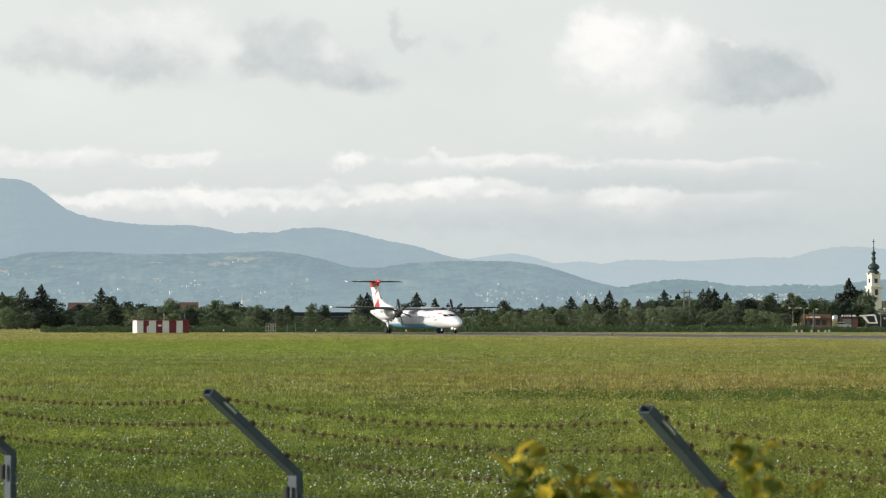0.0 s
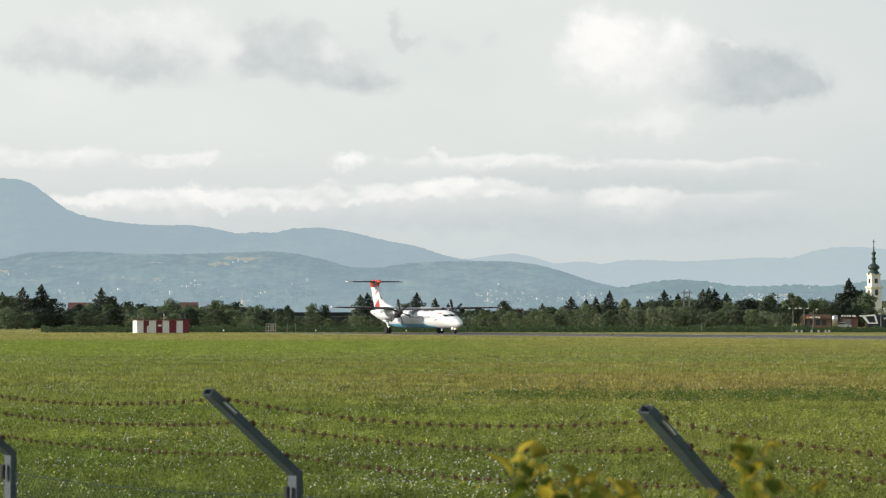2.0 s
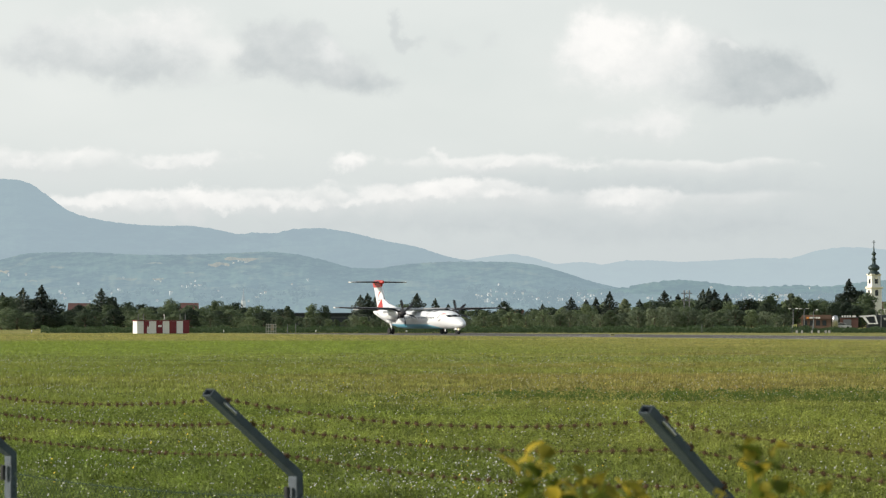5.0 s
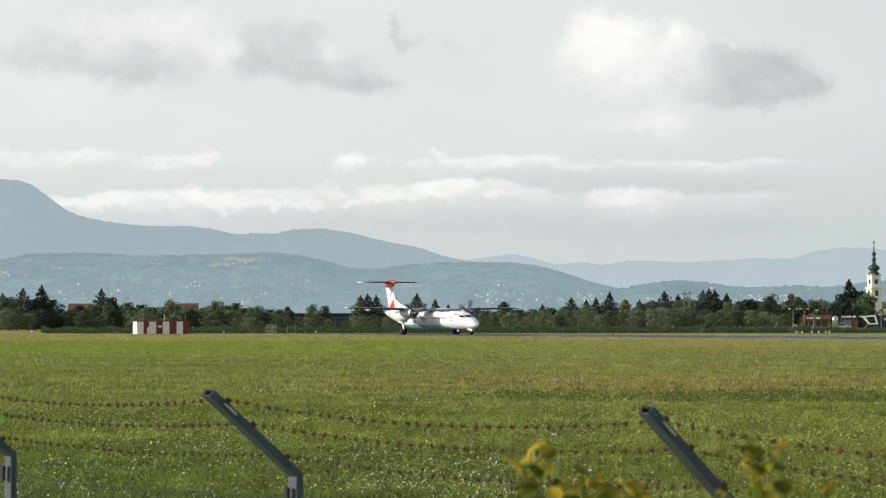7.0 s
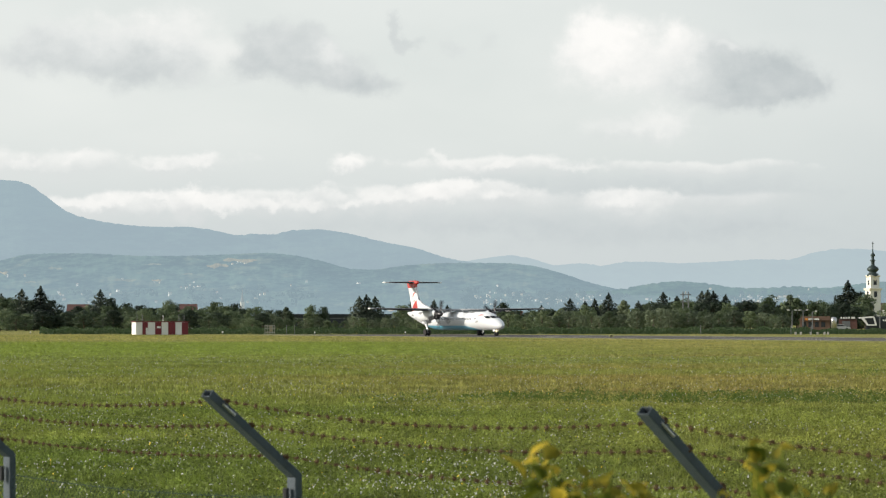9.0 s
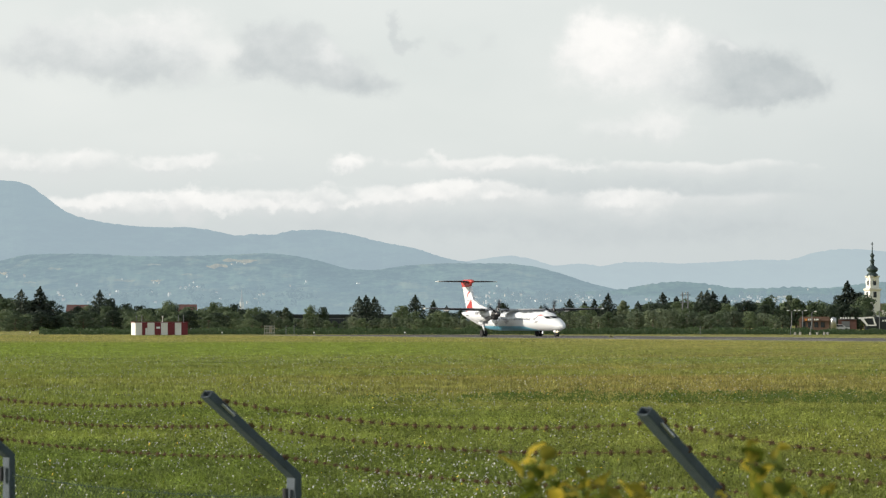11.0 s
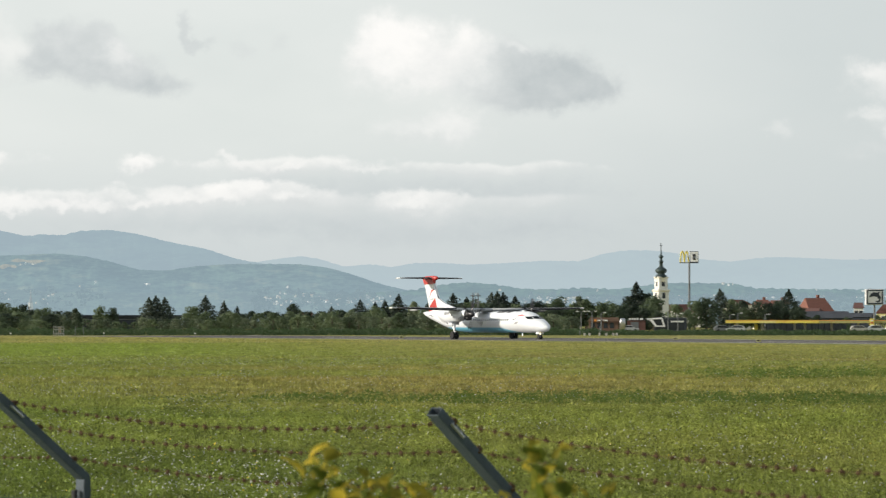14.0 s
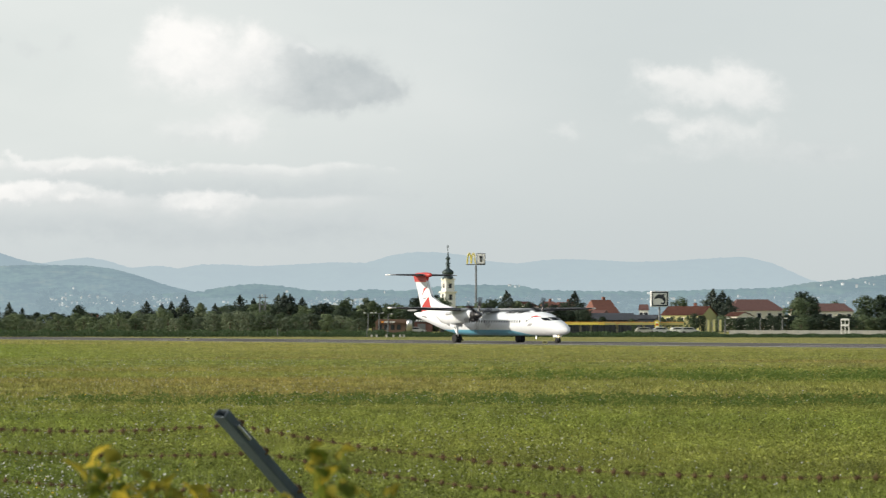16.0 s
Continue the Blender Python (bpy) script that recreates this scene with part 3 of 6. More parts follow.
def ridge(name, label, d, mat, crest, depth, rough, seed, tops=1.0, foot=0.0):
    """A range of hills: from its foot towards the camera up to a crest line of (bearing count, sight count)."""
    ps = np.arange(crest[0][0], crest[-1][0] + 1, 3.0)
    vs = np.interp(ps, [c[0] for c in crest], [c[1] for c in crest])
    k = np.ones(7) / 7
    vs = np.convolve(np.pad(vs, 3, mode="edge"), k, "valid")
    rows = 16
    co = []

    def height(p, f):
        """The slope's height at a bearing count, f from its foot (0) to its crest (1)."""
        top = rise(float(np.interp(p, ps, vs)), d)
        n = noise.fractal(Vector((p * 0.012, f * 3.0, seed)), 1.0, 2.0, 5)
        fine = noise.fractal(Vector((p * 0.11, f * 9.0, seed + 9)), 0.9, 2.0, 3)
        return foot + (top - foot) * f ** 0.85 + rough * n * (1 - f) * 5 * min(1, f * 4) + fine * tops
    SLOPES[name] = (height, d, depth)
    for i in range(rows + 1):
        f = i / rows
        for p, v in zip(ps, vs):
            dd = d - depth * (1 - f)
            s = spot(p, dd)
            co.append((s.x, s.y, height(p, f) if i else -1.0))
    n = len(ps)
    faces = [(r * n + c, r * n + c + 1, (r + 1) * n + c + 1, (r + 1) * n + c) for r in range(rows) for c in range(n - 1)]
    ob = soup(name, co, faces, mat)
    smooth(ob)
    return tagged(ob, label, "hills", kind="structure")


def build_hills():
    far = [(-60, 316), (0, 320), (50, 323), (70, 330), (100, 352), (130, 375), (160, 386), (200, 394), (250, 400), (300, 402), (340, 401), (380, 406), (430, 417),
           (450, 413), (490, 415), (520, 407), (570, 405), (620, 412), (680, 427), (740, 438), (790, 455), (830, 462), (900, 472), (990, 486), (1060, 505)]
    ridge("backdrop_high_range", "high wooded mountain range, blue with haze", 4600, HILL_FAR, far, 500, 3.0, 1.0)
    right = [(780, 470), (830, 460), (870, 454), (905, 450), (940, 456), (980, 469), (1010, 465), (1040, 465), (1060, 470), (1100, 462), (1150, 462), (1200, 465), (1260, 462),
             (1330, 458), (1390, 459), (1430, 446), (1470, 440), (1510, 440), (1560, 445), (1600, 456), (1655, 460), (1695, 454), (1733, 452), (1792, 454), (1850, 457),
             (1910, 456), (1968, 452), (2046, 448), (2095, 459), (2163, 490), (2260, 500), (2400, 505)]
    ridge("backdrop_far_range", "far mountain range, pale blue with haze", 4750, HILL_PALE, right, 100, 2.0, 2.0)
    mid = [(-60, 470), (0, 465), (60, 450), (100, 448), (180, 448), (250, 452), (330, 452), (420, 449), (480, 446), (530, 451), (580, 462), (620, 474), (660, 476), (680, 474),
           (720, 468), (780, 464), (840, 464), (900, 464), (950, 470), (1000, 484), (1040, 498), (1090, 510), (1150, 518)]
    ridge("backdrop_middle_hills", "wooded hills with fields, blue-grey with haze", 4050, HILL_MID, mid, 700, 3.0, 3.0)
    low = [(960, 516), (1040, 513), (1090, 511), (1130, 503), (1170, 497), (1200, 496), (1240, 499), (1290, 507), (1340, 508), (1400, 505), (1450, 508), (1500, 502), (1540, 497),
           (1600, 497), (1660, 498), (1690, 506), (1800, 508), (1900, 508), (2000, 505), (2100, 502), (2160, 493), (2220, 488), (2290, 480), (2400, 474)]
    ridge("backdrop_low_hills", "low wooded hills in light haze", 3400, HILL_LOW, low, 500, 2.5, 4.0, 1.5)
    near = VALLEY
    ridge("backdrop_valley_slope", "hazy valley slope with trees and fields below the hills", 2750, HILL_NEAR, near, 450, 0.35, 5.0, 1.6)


VALLEY = [(-60, 516), (60, 512), (150, 510), (260, 514), (350, 506), (470, 512), (600, 514), (700, 516), (800, 512), (900, 514), (1000, 517), (1100, 520), (1250, 524), (1400, 522),
          (1550, 521), (1700, 520), (1850, 522), (2000, 518), (2150, 517), (2400, 505)]


HILL_FAR = hazed_hill_material("far_wood_haze_blue", (0.425, 0.540, 0.605), (0.03, 0.045, 0.03), (0.10, 0.11, 0.06), 0.82, 0.006)
HILL_PALE = hazed_hill_material("far_wood_haze_pale", (0.500, 0.600, 0.645), (0.03, 0.045, 0.03), (0.08, 0.09, 0.05), 0.92, 0.006)
HILL_MID = hazed_hill_material("middle_wood_haze", (0.395, 0.530, 0.605), (0.030, 0.046, 0.030), (0.26, 0.27, 0.15), 0.62, 0.011)
HILL_LOW = hazed_hill_material("low_wood_haze", (0.365, 0.500, 0.560), (0.024, 0.040, 0.024), (0.16, 0.17, 0.09), 0.60, 0.013)
HILL_NEAR = hazed_hill_material("valley_wood_haze", (0.380, 0.505, 0.568), (0.024, 0.04, 0.022), (0.26, 0.27, 0.15), 0.66, 0.020)
build_ground()
build_runway()
build_hills()


# ---- aircraft ----
SECTIONS = ((16.25, 1.46, 0.03, 0.03), (16.1, 1.48, 0.28, 0.26), (15.7, 1.54, 0.54, 0.50), (15.1, 1.64, 0.78, 0.70), (14.4, 1.76, 0.95, 0.86), (13.7, 1.88, 1.07, 0.99),
            (13.0, 1.99, 1.17, 1.12), (12.2, 2.12, 1.27, 1.27), (11.2, 2.2, 1.33, 1.35), (10.0, 2.2, 1.35, 1.35), (-4.0, 2.2, 1.35, 1.35), (-6.0, 2.25, 1.32, 1.30), (-8.0, 2.38, 1.22, 1.17),
            (-10.0, 2.60, 1.05, 0.97), (-12.0, 2.87, 0.82, 0.74), (-14.0, 3.12, 0.55, 0.50), (-15.4, 3.30, 0.32, 0.30), (-16.1, 3.40, 0.10, 0.10))


def skin(x, turn, lift=0.0):
    """A point of the fuselage's skin at station x; turn in degrees from the top, positive to port."""
    xs = [s[0] for s in reversed(SECTIONS)]
    zc, ry, rz = (float(np.interp(x, xs, [s[k] for s in reversed(SECTIONS)])) for k in (1, 2, 3))
    a = radians(turn)
    return Vector((x, (ry + lift) * math.sin(a), zc + (rz + lift) * math.cos(a)))


def patch(bm, x0, x1, t0, t1, lift=0.012, slant=0.0, nx=4, nt=5):
    """A panel lying on the fuselage's skin, 2 cm thick."""
    def at(i, j, h):
        f, g = i / nx, j / nt
        return skin(x0 + (x1 - x0) * f + slant * g, t0 + (t1 - t0) * g, h)
    up = [[bm.verts.new(at(i, j, lift)) for j in range(nt + 1)] for i in range(nx + 1)]
    dn = [[bm.verts.new(at(i, j, -0.02)) for j in range(nt + 1)] for i in range(nx + 1)]
    for i in range(nx):
        for j in range(nt):
            bm.faces.new((up[i][j], up[i + 1][j], up[i + 1][j + 1], up[i][j + 1]))
    for i in range(nx):
        bm.faces.new((up[i][0], dn[i][0], dn[i + 1][0], up[i + 1][0]))
        bm.faces.new((up[i][nt], up[i + 1][nt], dn[i + 1][nt], dn[i][nt]))
    for j in range(nt):
        bm.faces.new((up[0][j], up[0][j + 1], dn[0][j + 1], dn[0][j]))
        bm.faces.new((up[nx][j], dn[nx][j], dn[nx][j + 1], up[nx][j + 1]))
    bmesh.ops.recalc_face_normals(bm, faces=bm.faces)
    return bm


def pane(bm, y0, y1, z0, z1, n=5):
    """A window pane on the nose, seen from ahead between y0..y1 and z0..z1."""
    def ahead(y, z):
        lo, hi = 9.5, 16.2
        for _ in range(40):
            x = (lo + hi) / 2
            c, e = skin(x, 0), skin(x, 90)
            inside = (y / e.y) ** 2 + ((z - e.z) / (c.z - e.z)) ** 2 < 1
            lo, hi = (x, hi) if inside else (lo, x)
        return lo
    outer, inner = [], []
    for i in range(n + 1):
        for j in range(n + 1):
            y, z = y0 + (y1 - y0) * i / n, z0 + (z1 - z0) * j / n
            x = ahead(y, z)
            outer.append(bm.verts.new((x + 0.02, y * 1.012, z + 0.012)))
    for i in range(n):
        for j in range(n):
            a = i * (n + 1) + j
            bm.faces.new((outer[a], outer[a + 1], outer[a + n + 2], outer[a + n + 1]))
    bmesh.ops.solidify(bm, geom=list(bm.faces), thickness=0.02)
    bmesh.ops.recalc_face_normals(bm, faces=bm.faces)
    return bm


def foil(bm, stations, c0=0.0, c1=1.0, puff=0.0):
    """A wing: stations of (y, z, leading x, chord, thickness); c0..c1 is the share of the chord that is built."""
    shape = [(0, 0), (0.02, 0.4), (0.08, 0.75), (0.2, 0.98), (0.35, 1.0), (0.6, 0.72), (0.85, 0.3), (1.0, 0.03)]
    us = [c for c, _ in shape if c0 < c < c1]
    us = [c0] + us + [c1]
    hs = np.interp(us, [c for c, _ in shape], [h for _, h in shape])
    loop = [(u, h * 0.6) for u, h in zip(us, hs)] + [(u, -h * 0.4) for u, h in reversed(list(zip(us, hs)))]
    if c0 == 0.0:
        loop = loop[:-1]
    rings = []
    for y, z, lx, chord, thick in stations:
        rings.append([bm.verts.new((lx - u * chord + (puff if u < 0.5 else 0), y, z + h * thick + (puff if h > 0 else -puff))) for u, h in loop])
    n = len(loop)
    for a, b in zip(rings, rings[1:]):
        for k in range(n):
            bm.faces.new((a[k], a[(k + 1) % n], b[(k + 1) % n], b[k]))
    bm.faces.new(rings[0])
    bm.faces.new(list(reversed(rings[-1])))
    bmesh.ops.recalc_face_normals(bm, faces=bm.faces)
    return bm


def turned_x(bm, x0, profile, y, z, sides=20, squash=1.0):
    """A body turned round an axis along x: profile of (x, radius, drop)."""
    rings = []
    for x, r, drop in profile:
        rings.append([bm.verts.new((x0 + x, y + r * math.cos(k * math.tau / sides), z - drop + squash * r * math.sin(k * math.tau / sides))) for k in range(sides)])
    for a, b in zip(rings, rings[1:]):
        for k in range(sides):
            bm.faces.new((a[k], a[(k + 1) % sides], b[(k + 1) % sides], b[k]))
    bm.faces.new(rings[0])
    bm.faces.new(list(reversed(rings[-1])))
    bmesh.ops.recalc_face_normals(bm, faces=bm.faces)
    return bm


def wheel(parent, x, y, r, w):
    bm = turned_x(bmesh.new(), 0, [(-w / 2, r * 0.55, 0), (-w / 2, r * 0.86, 0), (-w * 0.32, r, 0), (w * 0.32, r, 0), (w / 2, r * 0.86, 0), (w / 2, r * 0.55, 0)], 0, 0, 24)
    bmesh.ops.rotate(bm, verts=bm.verts, matrix=Matrix.Rotation(math.pi / 2, 3, "Z"))
    tyre = part("tyre", bm, RUBBER, parent)
    tyre.matrix_basis = pose(x, y, r)
    bm = turned_x(bmesh.new(), 0, [(-w * 0.45, r * 0.3, 0), (-w * 0.4, r * 0.57, 0), (w * 0.4, r * 0.57, 0), (w * 0.45, r * 0.3, 0)], 0, 0, 18)
    bmesh.ops.rotate(bm, verts=bm.verts, matrix=Matrix.Rotation(math.pi / 2, 3, "Z"))
    part("rim", bm, METAL, tyre)


HUB_X, HUB_Y, HUB_Z = 4.45, 4.4, 3.2


def build_aircraft():
    plane = thing("aircraft", "white twin-propeller airliner with a red-topped T-tail and pale blue belly", "aircraft")
    bm = bmesh.new()
    sides, rings = 40, []
    xs = np.unique(np.round(np.concatenate([np.linspace(-16.1, 16.25, 70), [s[0] for s in SECTIONS], np.linspace(14.5, 16.25, 12)]), 3))
    for x in xs:
        rings.append([bm.verts.new(skin(x, k * 360 / sides)) for k in range(sides)])
    for a, b in zip(rings, rings[1:]):
        for k in range(sides):
            bm.faces.new((a[k], a[(k + 1) % sides], b[(k + 1) % sides], b[k]))
    bm.faces.new(rings[0])
    bm.faces.new(list(reversed(rings[-1])))
    bmesh.ops.recalc_face_normals(bm, faces=bm.faces)
    body = smooth(part("fuselage", bm, BODY, plane))
    # cockpit glazing
    for s in (-1, 1):
        for y0, y1, z0, z1 in ((0.04, 0.64, 2.60, 2.93), (0.70, 1.06, 2.56, 2.88)):
            smooth(part("cockpit_window", pane(bmesh.new(), s * y0, s * y1, z0, z1), DARK_GLASS, body, "dark cockpit window"))
        for k in range(30):
            x = 8.2 - k * 0.52
            part("cabin_window", patch(bmesh.new(), x, x + 0.22, s * 72, s * 84, 0.006, 0, 1, 2), DARK_GLASS, body, "small dark cabin window")
        for x0, x1 in ((9.3, 10.0), (-7.4, -6.7)):
            door = part("door", patch(bmesh.new(), x0, x1, s * 52, s * 112, 0.010, 0, 1, 6), WHITE, body, "white passenger door")
            part("door_window", patch(bmesh.new(), x0 + 0.25, x0 + 0.45, s * 72, s * 80, 0.018, 0, 1, 1), DARK_GLASS, door)
        # the airline's arrow by the cockpit
        part("red_arrow", patch(bmesh.new(), 11.1, 12.1, s * 46, s * 55, 0.012, -0.9), RED, body, "red painted arrow")
        part("arrow_tail", patch(bmesh.new(), 10.6, 10.72, s * 57, s * 80, 0.012, -0.9), BOOT, body, "dark painted stroke")
        part("grey_arrow", patch(bmesh.new(), 10.3, 11.0, s * 88, s * 100, 0.012, -0.5), WING_GREY, body, "pale grey painted arrow")
        for k in range(5):
            x = -12.3 - k * 0.28
            part("registration_bar", patch(bmesh.new(), x, x + 0.2, s * 78, s * 90, 0.006, 0, 1, 1), BOOT, body, "dark bar")
    # dark patches added on the roof line, standing for the far engine's intake
    for x0, x1 in ((4.4, 6.1), (6.7, 7.7)):
        part("roof_panel", patch(bmesh.new(), x0, x1, -27, -6, 0.03), BOOT, body, "dark patch on the roof line")
    # wing
    for s in (-1, 1):
        st = [(s * y, z, lx, c, t) for y, z, lx, c, t in ((0.0, 3.74, 2.35, 3.1, 0.40), (4.4, 3.78, 2.35, 3.1, 0.40), (9.5, 3.88, 1.9, 2.2, 0.32), (13.9, 4.0, 1.5, 1.45, 0.18), (14.2, 4.01, 1.3, 1.05, 0.08))]
        wing = smooth(part("wing", foil(bmesh.new(), st), WING_GREY, plane, "grey wing with black leading edge"))
        st = [(s * y, z, lx, c, t) for y, z, lx, c, t in ((5.3, 3.78, 2.27, 2.94, 0.47), (9.5, 3.88, 1.9, 2.2, 0.32), (13.6, 3.99, 1.53, 1.5, 0.19))]
        smooth(part("leading_edge_boot", foil(bmesh.new(), st, 0.0, 0.1, 0.006), BOOT, wing, "black rubber de-icing boot"))
        bm = bmesh.new()
        bmesh.ops.create_icosphere(bm, subdivisions=2, radius=0.2, matrix=pose(1.05, s * 14.2, 4.0) @ Matrix.Diagonal((2.2, 0.7, 0.6, 1)))
        smooth(part("wing_tip_light", bm, SIGN_WHITE, wing, "white wing tip fairing"))
        for y in (9.6,):
            part("flap_fairing", turned_x(bmesh.new(), -1.6, [(1.2, 0.03, 0), (0.6, 0.12, 0.02), (-0.2, 0.12, 0.05), (-0.9, 0.03, 0.02)], s * y, 3.76, 10), WING_GREY, wing)
        # nacelle
        prof = [(4.1, 0.36, 0.02), (3.6, 0.44, 0.03), (2.8, 0.54, 0.06), (1.6, 0.68, 0.14), (0.2, 0.80, 0.26), (-1.4, 0.84, 0.30), (-3.0, 0.66, 0.15), (-4.3, 0.30, -0.08), (-4.8, 0.05, -0.2)]
        nac = smooth(part("engine_nacelle", turned_x(bmesh.new(), 0, prof, s * HUB_Y, HUB_Z, 24, 1.12), WHITE, plane, "white engine nacelle"))
        part("nacelle_underside", turned_x(bmesh.new(), 0, [(1.9, 0.15, 0), (1.4, 0.42, 0.02), (0.2, 0.52, 0.05), (-1.4, 0.42, 0), (-2.2, 0.1, -0.05)], s * HUB_Y, HUB_Z - 0.62, 16, 0.8), WHITE, nac, "white lower cowling")
        smooth(part("nacelle_lip", turned_x(bmesh.new(), 0, [(4.14, 0.32, 0.02), (4.16, 0.39, 0.02), (3.85, 0.45, 0.02), (3.35, 0.50, 0.04)], s * HUB_Y, HUB_Z, 24, 1.12), BOOT, nac, "dark nacelle lip"))
        part("intake", turned_x(bmesh.new(), 0, [(3.98, 0.34, 0), (3.4, 0.40, 0), (2.5, 0.24, -0.05)], s * HUB_Y, HUB_Z - 0.52, 14, 0.7), BOOT, nac, "dark engine air intake")
        part("exhaust", turned_x(bmesh.new(), 0, [(-0.2, 0.2, 0), (-1.2, 0.24, 0), (-1.25, 0.16, 0)], s * (HUB_Y + 0.62), HUB_Z + 0.1, 12), METAL, nac)
        # propeller
        prop = thing("propeller", "", "")
        prop.parent = plane
        prop.matrix_basis = pose(HUB_X, s * HUB_Y, HUB_Z)
        smooth(part("spinner", turned_x(bmesh.new(), 0, [(0.66, 0.03, 0), (0.54, 0.17, 0), (0.28, 0.33, 0), (-0.1, 0.43, 0), (-0.34, 0.44, 0)], 0, 0, 18), BLADE, prop, "black spinner"))
        for k in range(6):
            bm = bmesh.new()
            rows = []
            for r, c, tw in ((0.3, 0.16, 70), (0.6, 0.28, 58), (1.1, 0.40, 44), (1.6, 0.40, 34), (1.95, 0.30, 28), (2.05, 0.16, 26)):
                ca, sa = math.cos(radians(tw)), math.sin(radians(tw))
                rows.append([bm.verts.new((sa * c * u + ca * h, ca * c * u - sa * h, r)) for u, h in ((-0.5, 0), (0, 0.03), (0.5, 0), (0, -0.03))])
            for a, b in zip(rows, rows[1:]):
                for q in range(4):
                    bm.faces.new((a[q], a[(q + 1) % 4], b[(q + 1) % 4], b[q]))
            bm.faces.new(rows[0])
            bm.faces.new(list(reversed(rows[-1])))
            bmesh.ops.recalc_face_normals(bm, faces=bm.faces)
            blade = part("blade", bm, BLADE, prop)
            blade.matrix_basis = Matrix.Rotation(k * math.tau / 6, 4, "X")
        props.append(prop)
        # main gear
        gear = thing("main_gear", "", "")
        gear.parent = plane
        gear.matrix_basis = pose(0, s * HUB_Y, 0)
        part("strut", tube(bmesh.new(), [(0, 0, 0.5), (0.05, 0, 1.5), (0.1, 0, 2.7)], [0.11, 0.13, 0.15], 10), WHITE, gear)
        part("drag_brace", tube(bmesh.new(), [(0.02, 0, 0.95), (-1.1, 0, 2.6)], 0.075, 8), WHITE, gear)
        part("torque_link", tube(bmesh.new(), [(0.05, 0, 0.6), (0.35, 0, 0.9), (0.08, 0, 1.25)], 0.05, 6), METAL, gear)
        part("axle", tube(bmesh.new(), [(0, -0.42, 0.5), (0, 0.42, 0.5)], 0.08, 8), METAL, gear)
        for y in (-0.28, 0.28):
            wheel(gear, 0, y, 0.50, 0.30)
        for y in (-0.5, 0.5):
            part("gear_door", boxed(-0.7, 0.4, y - 0.025, y + 0.025, 1.85, 2.3, bevel=0.02), WHITE, gear, "white gear door")
    # fin and tailplane
    def slab(outline, half):
        bm = bmesh.new()
        n = len(outline)
        cx = sum(o[0] for o in outline) / n
        mid = [bm.verts.new((x, 0, z)) for x, z in outline]
        for s in (-1, 1):
            side = [bm.verts.new((x * 0.955 + cx * 0.045, s * half, z)) for x, z in outline]
            bm.faces.new(side)
            for i in range(n):
                bm.faces.new((mid[i], mid[(i + 1) % n], side[(i + 1) % n], side[i]))
        bmesh.ops.recalc_face_normals(bm, faces=bm.faces)
        return bm
    fin = part("fin", slab([(-14.1, 3.1), (-16.0, 7.6), (-13.4, 7.6), (-12.1, 5.4), (-10.2, 4.65), (-6.0, 3.75), (-8.5, 2.9)], 0.16), WHITE, plane, "white fin with red chevrons")
    part("rudder_top", slab([(-15.8, 7.2), (-16.25, 8.15), (-13.1, 8.15), (-13.2, 7.2)], 0.19), RED, fin, "red fin top")
    part("fin_boot", prism(bmesh.new(), [(-13.52, 7.25), (-13.26, 7.25), (-12.06, 5.36), (-12.30, 5.40)], -0.10, 0.10), BOOT, fin, "dark leading edge strip")
    part("red_chevron", prism(bmesh.new(), [(-14.35, 3.62), (-12.2, 3.95), (-12.75, 5.45), (-14.15, 4.35)], -0.166, 0.166), RED, fin, "red chevron")
    part("red_arrow", prism(bmesh.new(), [(-14.3, 5.45), (-13.8, 6.45), (-13.0, 6.6), (-13.75, 6.1)], -0.166, 0.166), RED, fin, "red painted arrow")
    part("grey_arrow", prism(bmesh.new(), [(-14.2, 5.2), (-13.1, 5.4), (-13.5, 5.1)], -0.166, 0.166), WING_GREY, fin, "grey painted arrow")
    smooth(part("bullet_fairing", turned_x(bmesh.new(), 0, [(-12.3, 0.05, 0), (-12.6, 0.24, 0), (-13.4, 0.33, 0), (-15.4, 0.30, 0), (-16.6, 0.08, 0)], 0, 8.02, 16), RED, fin, "red rounded fairing"))
    for s in (-1, 1):
        st = [(s * 0.1, 8.0, -13.2, 2.5, 0.28), (s * 4.3, 8.02, -13.9, 1.6, 0.16), (s * 4.64, 8.02, -14.1, 1.2, 0.08)]
        tp = smooth(part("tailplane", foil(bmesh.new(), st), WING_GREY, plane, "grey tailplane with black leading edge"))
        smooth(part("leading_edge_boot", foil(bmesh.new(), [(s * 0.5, 8.0, -13.27, 2.41, 0.27), (s * 4.0, 8.02, -13.85, 1.66, 0.17)], 0.0, 0.13, 0.006), BOOT, tp))
        part("tip_cap", boxed(-15.2, -14.1, min(s * 4.55, s * 4.8), max(s * 4.55, s * 4.8), 7.95, 8.08, bevel=0.04), SIGN_WHITE, tp, "white tip cap")
    # nose gear
    gear = thing("nose_gear", "", "")
    gear.parent = plane
    gear.matrix_basis = pose(14.03, 0, 0)
    part("strut", tube(bmesh.new(), [(0, 0, 0.3), (-0.06, 0, 1.2)], [0.07, 0.09], 10), WHITE, gear)
    part("axle", tube(bmesh.new(), [(0, -0.25, 0.3), (0, 0.25, 0.3)], 0.05, 8), METAL, gear)
    for y in (-0.18, 0.18):
        wheel(gear, 0, y, 0.30, 0.18)
    for y in (-0.32, 0.32):
        part("gear_door", boxed(-0.45, 0.35, y - 0.02, y + 0.02, 0.68, 0.95, bevel=0.015), WHITE, gear, "white gear door")
